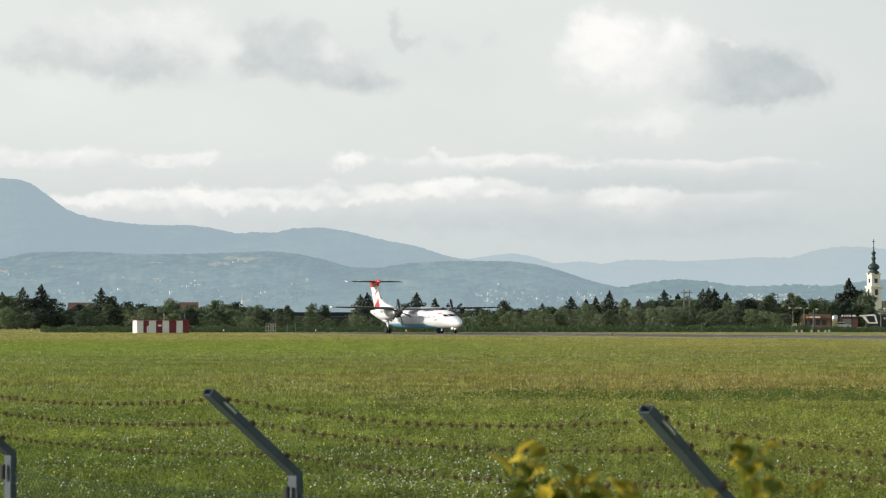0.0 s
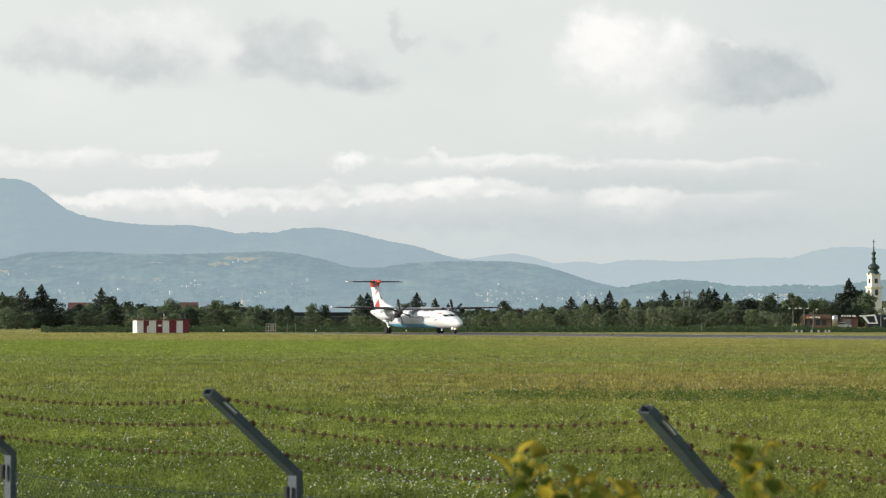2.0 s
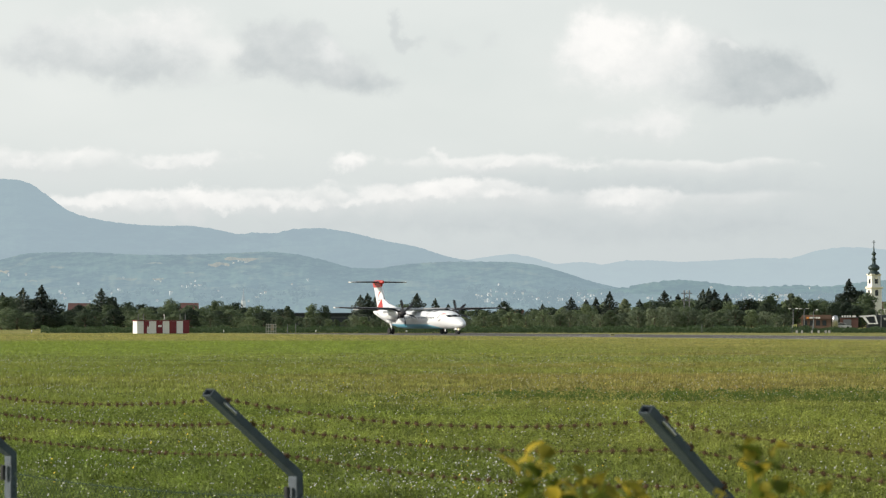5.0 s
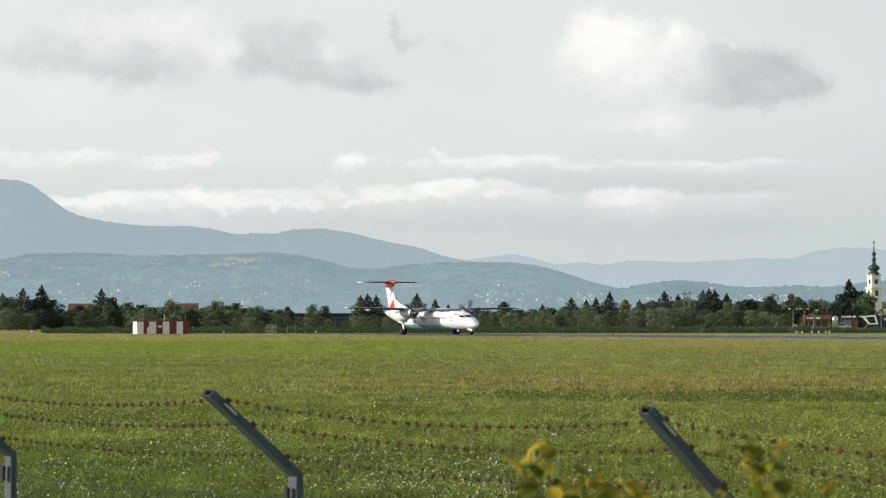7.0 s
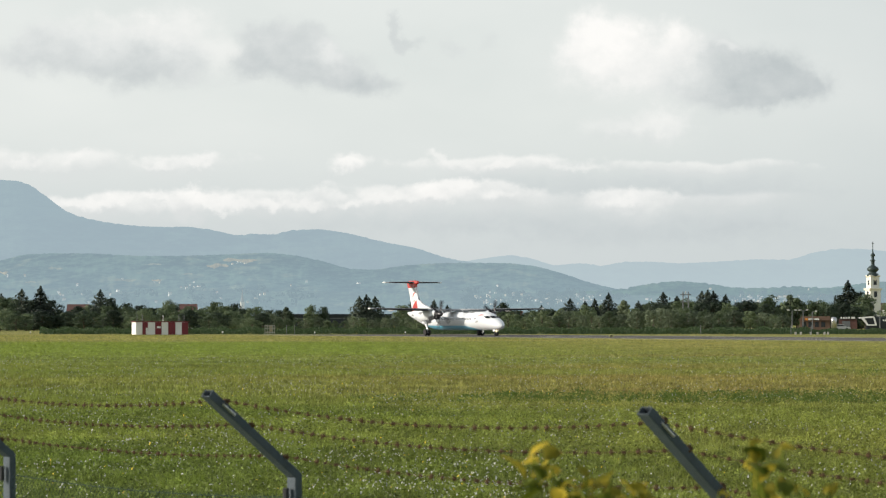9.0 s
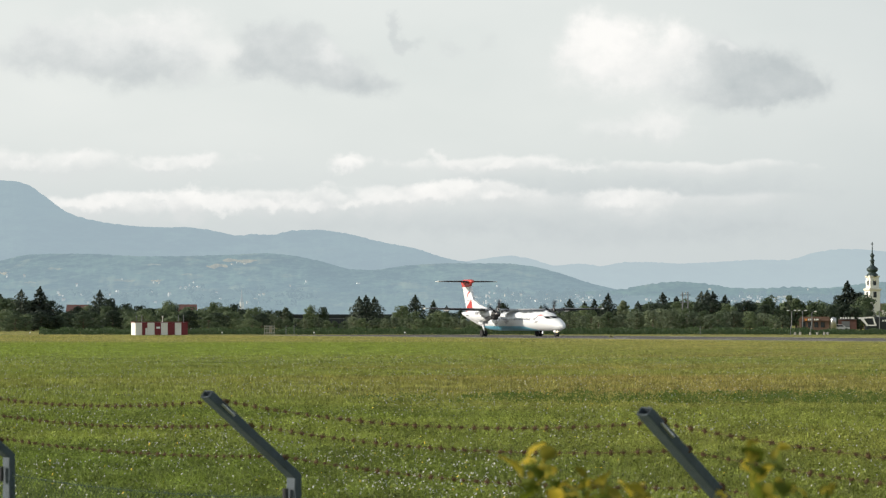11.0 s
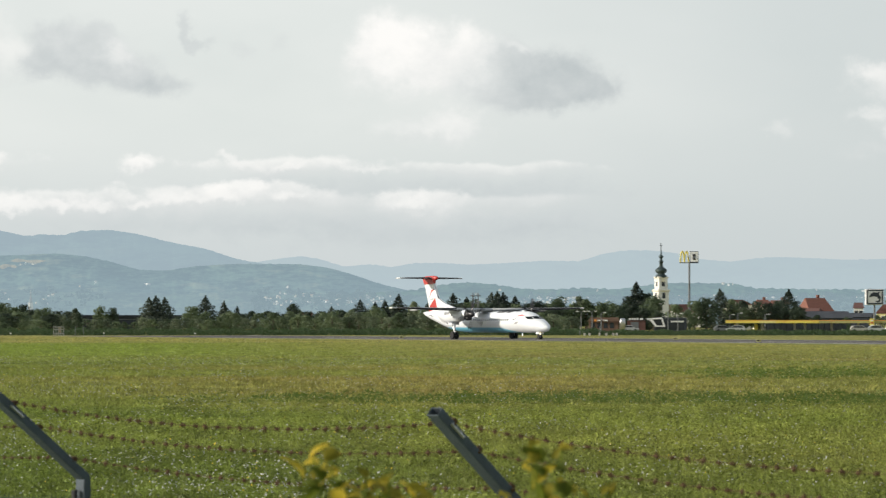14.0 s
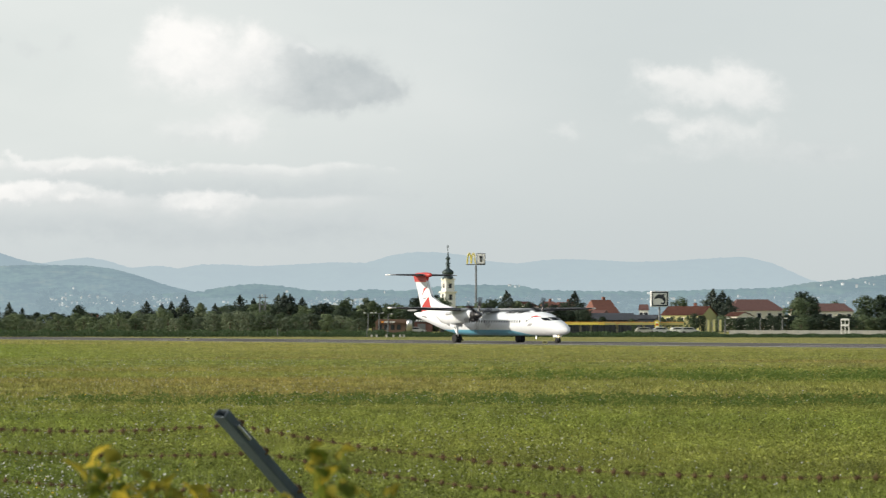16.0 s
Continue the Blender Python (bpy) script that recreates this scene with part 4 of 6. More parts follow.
    lamp = part("taxi_light", turned_x(bmesh.new(), 0.1, [(0.05, 0.09, 0), (-0.08, 0.05, 0)], 0, 0.75, 10), LAMP, gear, "lit taxi light")
    part("antenna", boxed(9.6, 9.9, -0.02, 0.02, 0.45, 0.86, bevel=0.01), WHITE, plane, "white blade antenna")
    return plane


def glow(name, colour, strength):
    m, net, b = material(name)
    net.put(b.inputs["Base Color"], colour)
    net.put(b.inputs["Emission Color"], colour)
    b.inputs["Emission Strength"].default_value = strength
    return m


LAMP = glow("warm_lamp_glow", (1.0, 0.80, 0.45), 3.0)
props = []
aircraft = build_aircraft()


# ---- perimeter fence ----
POSTS = ((-5.05, 26.1), (-2.98, 23.0), (-0.884, 20.0), (1.463, 17.0), (4.10, 13.2))
ARMS = [Vector((a, -0.375, 0.50)) for a in (-0.50, -0.50, -0.50, -0.455, -0.455)]      # from the bend to the tip
BENDS = (1.275, 1.275, 1.275, 1.255, 1.235)        # heights of the bends
LIFTS = (0.05, 0.05, 0.045, 0.025, -0.05)          # of the wires over the arms


def fence_post(at, ARM, bend):
    x, y = at
    p = thing("fence_post", "grey galvanised steel fence post with an angled top arm", "fence post", pose(x, y, 0), "perimeter fence posts")
    turn = math.atan2(-0.8, 0.6)
    across, out = Vector((math.cos(turn), math.sin(turn), 0)), Vector((ARM.x, ARM.y, 0)).normalized()
    a, b = 0.046, 0.025

    def section(bm, c, up):
        side = across
        n = side.cross(up).normalized()
        return [bm.verts.new(Vector(c) + side * i * a + n * j * b) for i, j in ((-1, -1), (1, -1), (1, 1), (-1, 1))]
    bm = bmesh.new()
    up = ARM.normalized()
    rings = [section(bm, (0, 0, 0), Vector((0, 0, 1))), section(bm, (0, 0, bend - 0.025), Vector((0, 0, 1))), section(bm, Vector((0, 0, bend)), (Vector((0, 0, 1)) + up).normalized()),
             section(bm, Vector((0, 0, bend)) + ARM * 0.03, up), section(bm, Vector((0, 0, bend)) + ARM, up)]
    for r, q in zip(rings, rings[1:]):
        for k in range(4):
            bm.faces.new((r[k], r[(k + 1) % 4], q[(k + 1) % 4], q[k]))
    bm.faces.new(rings[0])
    # hollow tip
    inner = [bm.verts.new(v.co.lerp(sum((w.co for w in rings[-1]), Vector()) / 4, 0.22)) for v in rings[-1]]
    deep = [bm.verts.new(v.co - ARM * 0.12) for v in inner]
    for k in range(4):
        n = (k + 1) % 4
        bm.faces.new((rings[-1][k], rings[-1][n], inner[n], inner[k]))
        bm.faces.new((inner[k], inner[n], deep[n], deep[k]))
    bm.faces.new(deep)
    bmesh.ops.recalc_face_normals(bm, faces=bm.faces)
    bmesh.ops.bevel(bm, geom=[e for e in bm.edges if e.calc_face_angle(0) > 1.2], offset=0.004, segments=1, affect="EDGES")
    part("steel_tube", bm, GALV, p)
    for f in FRACTIONS:
        c = Vector((0, 0, bend)) + ARM * (1 - f) - out * 0.0
        n = across.cross(up).normalized()
        n = n if n.z > 0 else -n
        clip = part("wire_clip", boxed(-0.022, 0.022, -0.014, 0.014, -0.01, 0.03, bevel=0.004), RUST, p, "rusty wire clip")
        clip.matrix_basis = Matrix.Translation(c + n * 0.028) @ n.to_track_quat("Z", "Y").to_matrix().to_4x4()
    part("wire_tie", tube(bmesh.new(), [Vector((0, 0, bend)) + ARM * 0.86 + across * 0.047 + up * 0.01, Vector((0, 0, bend)) + ARM * 0.76 + across * 0.049 - up * 0.02], 0.008, 6), METAL, p)
    part("tensioner", tube(bmesh.new(), [(-0.05, -0.03, 1.10), (-0.05, -0.03, 1.20)], 0.018, 8), BOOT, p, "dark wire tensioner")
    return p


FRACTIONS = (0.17, 0.46, 0.85)


def wire_points(k, f, sag, n=24):
    a, b = (Vector((*POSTS[i], BENDS[i] + LIFTS[i])) + ARMS[i] * (1 - f) for i in (k, k + 1))
    return [a.lerp(b, i / n) - Vector((0, 0, sag * 4 * (i / n) * (1 - i / n))) for i in range(n + 1)]


def build_fence():
    for at, arm, bend in zip(POSTS, ARMS, BENDS):
        fence_post(at, arm, bend)
    # one barb: two twisted loops with four points
    bm = bmesh.new()
    for a in (20, 75, 200, 255):
        d = Vector((0.15, math.cos(radians(a)), math.sin(radians(a))))
        tube(bm, [d * 0.002, d * 0.017], [0.0045, 0.002], 4)
    bmesh.ops.create_icosphere(bm, subdivisions=1, radius=0.0095, matrix=Matrix.Diagonal((1.5, 1, 1, 1)))
    barb_mesh = bpy.data.meshes.new("barb")
    bm.to_mesh(barb_mesh)
    bm.free()
    barb_mesh.materials.append(RUST)
    sags = ((0.05, 0.07, 0.085, 0.095), (0.03, 0.055, 0.07, 0.09), (0.03, 0.04, 0.06, 0.09))
    for w, f in enumerate(FRACTIONS):
        wire = thing("barbed_wire", "rusty brown barbed wire sagging between fence posts", "barbed wire", None, "barbed wires")
        for k in range(len(POSTS) - 1):
            pts = wire_points(k, f, sags[w][k])
            part("strand", tube(bmesh.new(), pts, 0.0018, 5), RUST, wire)
            length = sum((q - p).length for p, q in zip(pts, pts[1:]))
            count = int(length / 0.1)
            for i in range(count):
                s = (i + 0.5 + random.uniform(-0.12, 0.12)) / count * (len(pts) - 1)
                j = min(int(s), len(pts) - 2)
                at, d = pts[j].lerp(pts[j + 1], s - j), pts[j + 1] - pts[j]
                ob = new("barb", barb_mesh)
                ob.parent = wire
                ob.matrix_basis = Matrix.Translation(at) @ d.to_track_quat("X", "Z").to_matrix().to_4x4() @ Matrix.Rotation(random.uniform(0, 6.28), 4, "X") @ Matrix.Scale(random.uniform(1.0, 1.35), 4)
    # wire mesh of the fence: its top wire and the twisted ends of the mesh
    mesh_top = thing("wire_mesh_fence", "green wire mesh below the barbed wires", "wire fence")
    for k in range(len(POSTS) - 1):
        a, b = (Vector((x, y, 1.145)) for x, y in (POSTS[k], POSTS[k + 1]))
        pts = [a.lerp(b, i / 16) - Vector((0, 0, 0.16 * (i / 16) * (1 - i / 16))) for i in range(17)]
        part("top_wire", tube(bmesh.new(), pts, 0.003, 5), GREEN_WIRE, mesh_top)
        bm = bmesh.new()
        n = int((b - a).length / 0.05)
        for i in range(n):
            f = i / n
            c = a.lerp(b, f) - Vector((0, 0, 0.16 * f * (1 - f)))
            e = (b - a).normalized() * 0.5
            for s in (-1, 1):
                tube(bm, [c + Vector((0, 0, 0.02)), c - Vector((0, 0, 0.5)) + e * s], 0.0014, 3, False)
        tagged(part("mesh_panel", bm, GREEN_WIRE, mesh_top), kind="stuff")


build_fence()


# ---- trees ----
def leaf_cloud(rng, centres, radii, per, size, flat=0.0):
    """Small leaf clumps scattered in and on ellipsoids: points and triangles."""
    pts, dirs = [], []
    for c, r in zip(centres, radii):
        d = rng.normal(size=(per, 3))
        d /= np.linalg.norm(d, axis=1)[:, None]
        k = rng.uniform(0.55, 1.05, size=(per, 1)) ** 0.6
        pts.append(np.array(c) + d * np.array(r) * k)
        dirs.append(d)
    pts, dirs = np.concatenate(pts), np.concatenate(dirs)
    n = len(pts)
    a = rng.normal(size=(n, 3))
    a -= (a * dirs).sum(1)[:, None] * dirs * 0.7
    a /= np.linalg.norm(a, axis=1)[:, None]
    b = np.cross(dirs, a)
    b /= np.linalg.norm(b, axis=1)[:, None] + 1e-6
    s = rng.uniform(0.6, 1.3, size=(n, 1)) * size
    quad = np.stack([pts - a * s, pts - b * s * 0.6, pts + a * s, pts + b * s * 0.6], 1).reshape(-1, 3)
    idx = np.arange(n * 4).reshape(-1, 4)
    return quad, idx


def broad_tree(seed, mat, label, low=0.12, fat=0.42, lobes=15):
    """A broadleaf tree one metre high, to be scaled: trunk, limbs and a lobed, gappy crown."""
    rng = np.random.default_rng(seed)
    t = thing("tree", label, "tree")
    bm = tube(bmesh.new(), [(0, 0, 0), (0.01, 0, 0.25), (0.0, 0.01, 0.6), (0.0, 0.0, 0.85)], [0.03, 0.024, 0.014, 0.004], 7)
    for k in range(7):
        a, z = rng.uniform(0, 6.28), rng.uniform(0.22, 0.6)
        r = rng.uniform(0.15, 0.3)
        tube(bm, [(0, 0, z), (r * 0.5 * math.cos(a), r * 0.5 * math.sin(a), z + 0.1), (r * math.cos(a), r * math.sin(a), z + 0.2)], [0.012, 0.008, 0.003], 5)
    part("trunk", bm, BARK, t)
    cs, rs = [], []
    for k in range(lobes):
        z = low + 0.10 + (0.82 - low) * (k + 0.5) / lobes
        reach = fat * math.sin(math.pi * min(1, (z - low + 0.12) / (1.15 - low))) * 0.72
        a = k * 2.4 + rng.uniform(-0.5, 0.5)
        q = rng.uniform(0.35, 1.0)
        cs.append((reach * q * math.cos(a), reach * q * math.sin(a), z))
        r = rng.uniform(0.11, 0.19) * (fat / 0.42) ** 0.5
        rs.append((r, r, r * 0.8))
    cs.append((0, 0, 0.87))
    rs.append((0.1, 0.1, 0.12))
    v, f = leaf_cloud(rng, cs, rs, 130, 0.030)
    soup("crown", v, f, mat, t)
    return t


def conifer(seed, mat, label, fat=0.27, tiers=17):
    """A spruce one metre high: tiers of drooping branches of needle clumps round a straight trunk."""
    rng = np.random.default_rng(seed)
    t = thing("tree", label, "tree")
    part("trunk", tube(bmesh.new(), [(0, 0, 0), (0, 0, 0.5), (0, 0, 0.97)], [0.022, 0.014, 0.003], 6), BARK, t)
    cs, rs = [], []
    for k in range(tiers):
        f = k / (tiers - 1)
        z = 0.08 + 0.88 * f
        r = fat * (1 - f) ** 0.7 * rng.uniform(0.6, 1.2) + 0.014
        n = max(3, int(9 * (1 - f)) + 2)
        for j in range(n):
            a = j * math.tau / n + k * 0.7 + rng.uniform(-0.3, 0.3)
            q = r * rng.uniform(0.45, 0.72)
            cs.append((q * math.cos(a), q * math.sin(a), z - 0.25 * q + rng.uniform(-0.03, 0.03)))
            rs.append((r * 0.5 + 0.01, r * 0.5 + 0.01, 0.05))
    cs.append((0, 0, 0.97))
    rs.append((0.008, 0.008, 0.03))
    v, f = leaf_cloud(rng, cs, rs, 24, 0.028)
    soup("crown", v, f, mat, t)
    return t


KINDS = {}


def planted(kind, p, v, d, width=1.0, spin=None):
    """A copy of a tree whose top reaches the sight count v."""
    h = max(rise(v, d), 0.6)
    s = spot(p, d)
    if kind not in KINDS:
        KINDS[kind] = MAKERS[kind]()
        ob = KINDS[kind]
        ob.matrix_basis = pose(s.x, s.y, 0, 0, 0, 20)
    else:
        ob = copy_thing(KINDS[kind], pose(s.x, s.y, 0, 0, 0, random.uniform(0, 360) if spin is None else spin))
    ob.scale = (h * width, h * width, h)
    return ob


MAKERS = {
    "broad": lambda: broad_tree(3, LEAF_A, "broadleaf tree with an olive green crown"),
    "broad2": lambda: broad_tree(7, LEAF_B, "dark green broadleaf tree with a dense crown", 0.05, 0.46, 17),
    "round": lambda: broad_tree(11, LEAF_A, "round-crowned leafy green tree", 0.1, 0.5, 16),
    "bush": lambda: broad_tree(15, LEAF_C, "grey-green willow bush at the field's edge", 0.0, 0.55, 14),
    "bush2": lambda: broad_tree(19, LEAF_A, "low olive green bush at the field's edge", 0.0, 0.62, 14),
    "poplar": lambda: broad_tree(23, LEAF_C, "slim upright light green tree", 0.04, 0.2, 14),
    "spruce": lambda: conifer(5, NEEDLE, "dark green spruce with drooping branches", 0.40, 24),
    "spruce2": lambda: conifer(9, NEEDLE, "broad dark green conifer with a ragged outline", 0.56, 22),
}


def between(p, line):
    return float(np.interp(p, [a for a, _ in line], [b for _, b in line]))


def build_trees():
    single = (("spruce2", 55, 511, 790), ("spruce", 87, 506, 790), ("spruce", 20, 519, 800), ("broad2", 5, 522, 800), ("spruce2", 190, 512, 790), ("broad2", 205, 525, 785), ("broad2", 235, 534, 790), ("round", 310, 530, 800),
              ("broad", 390, 531, 800), ("broad2", 425, 535, 790), ("poplar", 512, 540, 800), ("round", 555, 538, 830), ("broad2", 577, 540, 830), ("spruce2", 640, 523, 830), ("spruce2", 652, 520, 830),
              ("spruce2", 667, 523, 830), ("spruce2", 738, 520, 820), ("spruce", 770, 529, 800), ("spruce", 793, 538, 800), ("broad", 715, 537, 780), ("broad2", 890, 533, 800), ("spruce2", 957, 538, 790),
              ("spruce2", 1007, 527, 790), ("spruce", 1033, 531, 790), ("spruce", 1050, 527, 790), ("spruce2", 1074, 517, 800), ("poplar", 1100, 528, 780), ("spruce2", 1126, 531, 790), ("spruce2", 1169, 516, 800),
              ("spruce", 1193, 522, 800), ("spruce2", 1236, 514, 800), ("spruce", 1246, 512, 805), ("spruce2", 1256, 514, 800), ("spruce", 1277, 520, 800), ("round", 1352, 522, 800), ("poplar", 1389, 518, 800),
              ("broad", 1400, 524, 800), ("round", 1428, 531, 800), ("spruce", 1488, 496, 900), ("broad2", 1506, 514, 900), ("broad2", 1478, 520, 900), ("round", 1518, 520, 890), ("broad", 1556, 533, 880),
              ("broad", 1590, 527, 820), ("broad2", 1610, 522, 820), ("spruce2", 1633, 508, 830), ("broad", 1652, 524, 830), ("bush2", 1575, 545, 800), ("spruce2", 1752, 509, 860), ("broad2", 1735, 528, 850),
              ("broad2", 1700, 528, 850), ("broad2", 1672, 527, 850), ("broad2", 1718, 531, 840), ("broad2", 1764, 534, 840), ("round", 1936, 520, 1000), ("spruce2", 1992, 505, 950), ("spruce2", 2009, 508, 950),
              ("spruce2", 2020, 520, 940), ("broad2", 2148, 509, 960), ("round", 2140, 520, 930), ("broad2", 2160, 518, 940), ("round", 2205, 526, 1000), ("round", 2255, 517, 900), ("broad2", 2280, 514, 900),
              ("broad2", 2300, 516, 900), ("broad2", 2325, 517, 900), ("bush2", 2243, 540, 880), ("broad2", 1960, 546, 860), ("bush2", 1948, 550, 850), ("broad2", 1972, 550, 850), ("bush2", 1905, 553, 860), ("bush", 1920, 552, 860), ("bush2", 1934, 553, 860), ("broad2", 1800, 552, 800), ("bush2", 1850, 556, 800))
    for kind, p, v, d in single:
        planted(kind, p, v, d, random.uniform(0.9, 1.1))
    back = ((-20, 524), (110, 530), (125, 543), (180, 532), (240, 541), (310, 534), (345, 541), (390, 537), (440, 541), (500, 547), (545, 551), (700, 552), (790, 546), (900, 546), (990, 541),
            (1100, 538), (1170, 530), (1260, 527), (1300, 531), (1350, 530), (1420, 535), (1480, 530), (1530, 545))
    p = -16
    while p < 1530:
        if not 520 < p < 690:
            planted(random.choice(("broad2", "broad2", "broad", "broad2", "round")), p, between(p, back) + random.uniform(-3, 7), random.uniform(800, 850) if p > 1380 else random.uniform(770, 830), random.uniform(1.0, 1.35))
        p += random.uniform(10, 17)
    front = ((-20, 545), (120, 549), (240, 547), (400, 550), (500, 557), (560, 561), (690, 560), (760, 553), (900, 555), (1000, 550), (1100, 548), (1300, 546), (1400, 556), (1600, 562), (1700, 560))
    p = -16
    while p < 1388:
        # the shade on the left row is put in as darker-leaved trees
        dark = p < 480
        planted(random.choice(("broad2", "broad2", "bush2") if dark else ("bush", "bush2", "bush2", "broad", "round", "bush")), p, between(p, front) + random.uniform(-6, 8), random.uniform(690, 755), random.uniform(1.5, 2.0) if dark else random.uniform(1.1, 1.5))
        p += random.uniform(11, 18)
    # dark garden hedges and trees before the houses
    p = 2010
    while p < 2330:
        planted(random.choice(("broad2", "bush2", "broad2")), p, random.uniform(547, 556), random.uniform(850, 880), random.uniform(1.3, 1.8))
        p += random.uniform(9, 14)
    p = 1655
    while p < 1780:
        planted(random.choice(("broad2", "round")), p, random.uniform(534, 545), random.uniform(830, 850), random.uniform(0.9, 1.2))
        p += random.uniform(10, 17)


build_trees()


def strip(name, label, p0, p1, d0, d1, n, h0, h1, size, mat, seed):
    """A row of low crop or hedge plants across the view."""
    rng = np.random.default_rng(seed)
    p, d = rng.uniform(p0, p1, n), rng.uniform(d0, d1, n)
    a = (p - MID) * STEP
    h = rng.uniform(h0, h1, n) * (0.9 + 0.22 * np.sin(p * 0.13) * np.sin(p * 0.031 + 1))
    z = h * rng.uniform(0.0, 1.0, n) ** 0.8
    at = np.stack([d * np.sin(a), d * np.cos(a), z], 1)
    u = rng.normal(size=(n, 3))
    u /= np.linalg.norm(u, axis=1)[:, None]
    w = np.cross(u, rng.normal(size=(n, 3)))
    w /= np.linalg.norm(w, axis=1)[:, None] + 1e-6
    s = rng.uniform(0.6, 1.4, (n, 1)) * size
    v = np.stack([at - u * s, at - w * s * 0.45, at + u * s, at + w * s * 0.45], 1).reshape(-1, 3)
    v[:, 2] = np.maximum(v[:, 2], 0.0)
    return tagged(soup(name, v, np.arange(n * 4).reshape(-1, 4), mat), label, "field crop", kind="stuff")


strip("crop_row", "low dark green crop growing beyond the runway", 86, 1420, 548, 580, 52000, 0.85, 1.22, 0.17, MAIZE, 41)
strip("crop_row", "rough low greenery beyond the runway", 1400, 2000, 548, 580, 22000, 0.62, 1.0, 0.17, MAIZE, 42)
strip("crop_row", "rough low greenery along the concrete wall", 1990, 2360, 540, 575, 14000, 0.35, 0.62, 0.15, MAIZE, 43)


# ---- meadow ----
def build_grass():
    rng = np.random.default_rng(77)
    for d0, d1, n, h0, h1, w in ((37, 60, 240000, 0.07, 0.22, 0.013), (60, 95, 210000, 0.07, 0.20, 0.022), (95, 170, 180000, 0.06, 0.16, 0.042), (170, 345, 140000, 0.04, 0.13, 0.09), (345, 520, 75000, 0.06, 0.17, 0.14)):
        d = np.sqrt(rng.uniform(d0 ** 2, d1 ** 2, n))
        a = rng.uniform(radians(-8.6), radians(15.8), n)
        x, y = d * np.sin(a), d * np.cos(a)
        clump = 0.75 + 0.35 * np.sin(x * 1.3 + 2 * np.sin(y * 0.7)) * np.sin(y * 0.9 + x * 0.3)
        h = rng.uniform(h0, h1, n) * clump
        clear = (x - RUN_AT.x) * -RUN_WAY.y + (y - RUN_AT.y) * RUN_WAY.x < -29      # none on the runway
        x, y, h = x[clear], y[clear], h[clear]
        n = len(x)
        t = rng.uniform(0, math.tau, n)
        lean = rng.normal(0, 0.3, (n, 2)) * h[:, None]
        sx, sy = np.cos(t) * w * 0.5, np.sin(t) * w * 0.5
        v = np.stack([np.stack([x - sx, y - sy, -0.02 + 0 * x], 1), np.stack([x + sx, y + sy, -0.02 + 0 * x], 1), np.stack([x + lean[:, 0], y + lean[:, 1], h], 1)], 1).reshape(-1, 3)
        tagged(soup("grass", v, np.arange(n * 3).reshape(-1, 3), GRASS), "unmown meadow grass with seed heads", "grass", kind="stuff")
    # flower heads
    for name, mat, n, label, size in (("white_flowers", PETAL, 17000, "small white meadow flowers", 0.0088), ("yellow_flowers", PETAL_Y, 1100, "small yellow meadow flowers", 0.0088)):
        d = 38 + 150 * rng.uniform(0, 1, n * 3) ** 1.45
        a = rng.uniform(radians(-8.6), radians(15.8), n * 3)
        x, y = d * np.sin(a), d * np.cos(a)
        keep = (a < rng.uniform(0.03, 0.26, n * 3)) & (np.sin(x * 0.8 + 1.7 * np.sin(y * 0.5)) * np.sin(y * 0.35 + x * 0.21) + rng.normal(0, 0.5, n * 3) > 0.35)
        x, y, d = x[keep][:n], y[keep][:n], d[keep][:n]
        m = len(x)
        z = rng.uniform(0.16, 0.36, m)
        r = size * rng.uniform(0.5, 1.3, m) * (0.85 + d / 260)
        k = np.arange(6) * math.tau / 6
        tilt = rng.normal(0, 0.5, (m, 2))
        cx, cy = np.cos(k)[None] * r[:, None], np.sin(k)[None] * r[:, None]
        v = np.stack([x[:, None] + cx, y[:, None] + cy, z[:, None] + cx * tilt[:, :1] + cy * (tilt[:, 1:] + 0.5)], 2).reshape(-1, 3)
        tagged(soup(name, v, np.arange(m * 6).reshape(-1, 6), mat), label, "flowers", kind="stuff")


build_grass()


def build_clover():
    """Broad low leaves among the near grass."""
    rng = np.random.default_rng(31)
    n = 150000
    d = np.sqrt(rng.uniform(37 ** 2, 85 ** 2, n))
    a = rng.uniform(radians(-8.6), radians(15.8), n)
    at = np.stack([d * np.sin(a), d * np.cos(a), 0 * d], 1)
    lump = 0.5 + 0.5 * np.sin(at[:, 0] * 2.1 + 1.3 * np.sin(at[:, 1] * 0.8)) * np.sin(at[:, 1] * 1.1 + at[:, 0] * 0.6)
    at[:, 2] = rng.uniform(0.03, 0.12, n) + 0.12 * lump * rng.uniform(0.3, 1, n)
    u = rng.normal(size=(n, 3)) * (1, 1, 0.6)
    u /= np.linalg.norm(u, axis=1)[:, None]
    w = np.cross(u, rng.normal(size=(n, 3)))
    w /= np.linalg.norm(w, axis=1)[:, None] + 1e-6
    s = rng.uniform(0.5, 1.4, (n, 1)) * 0.022
    v = np.stack([at - u * s, at - w * s * 0.6, at + u * s, at + w * s * 0.6], 1).reshape(-1, 3)
    tagged(soup("clover", v, np.arange(n * 4).reshape(-1, 4), GRASS), "low broad-leaved meadow herbs and clover", "clover", kind="stuff")


build_clover()


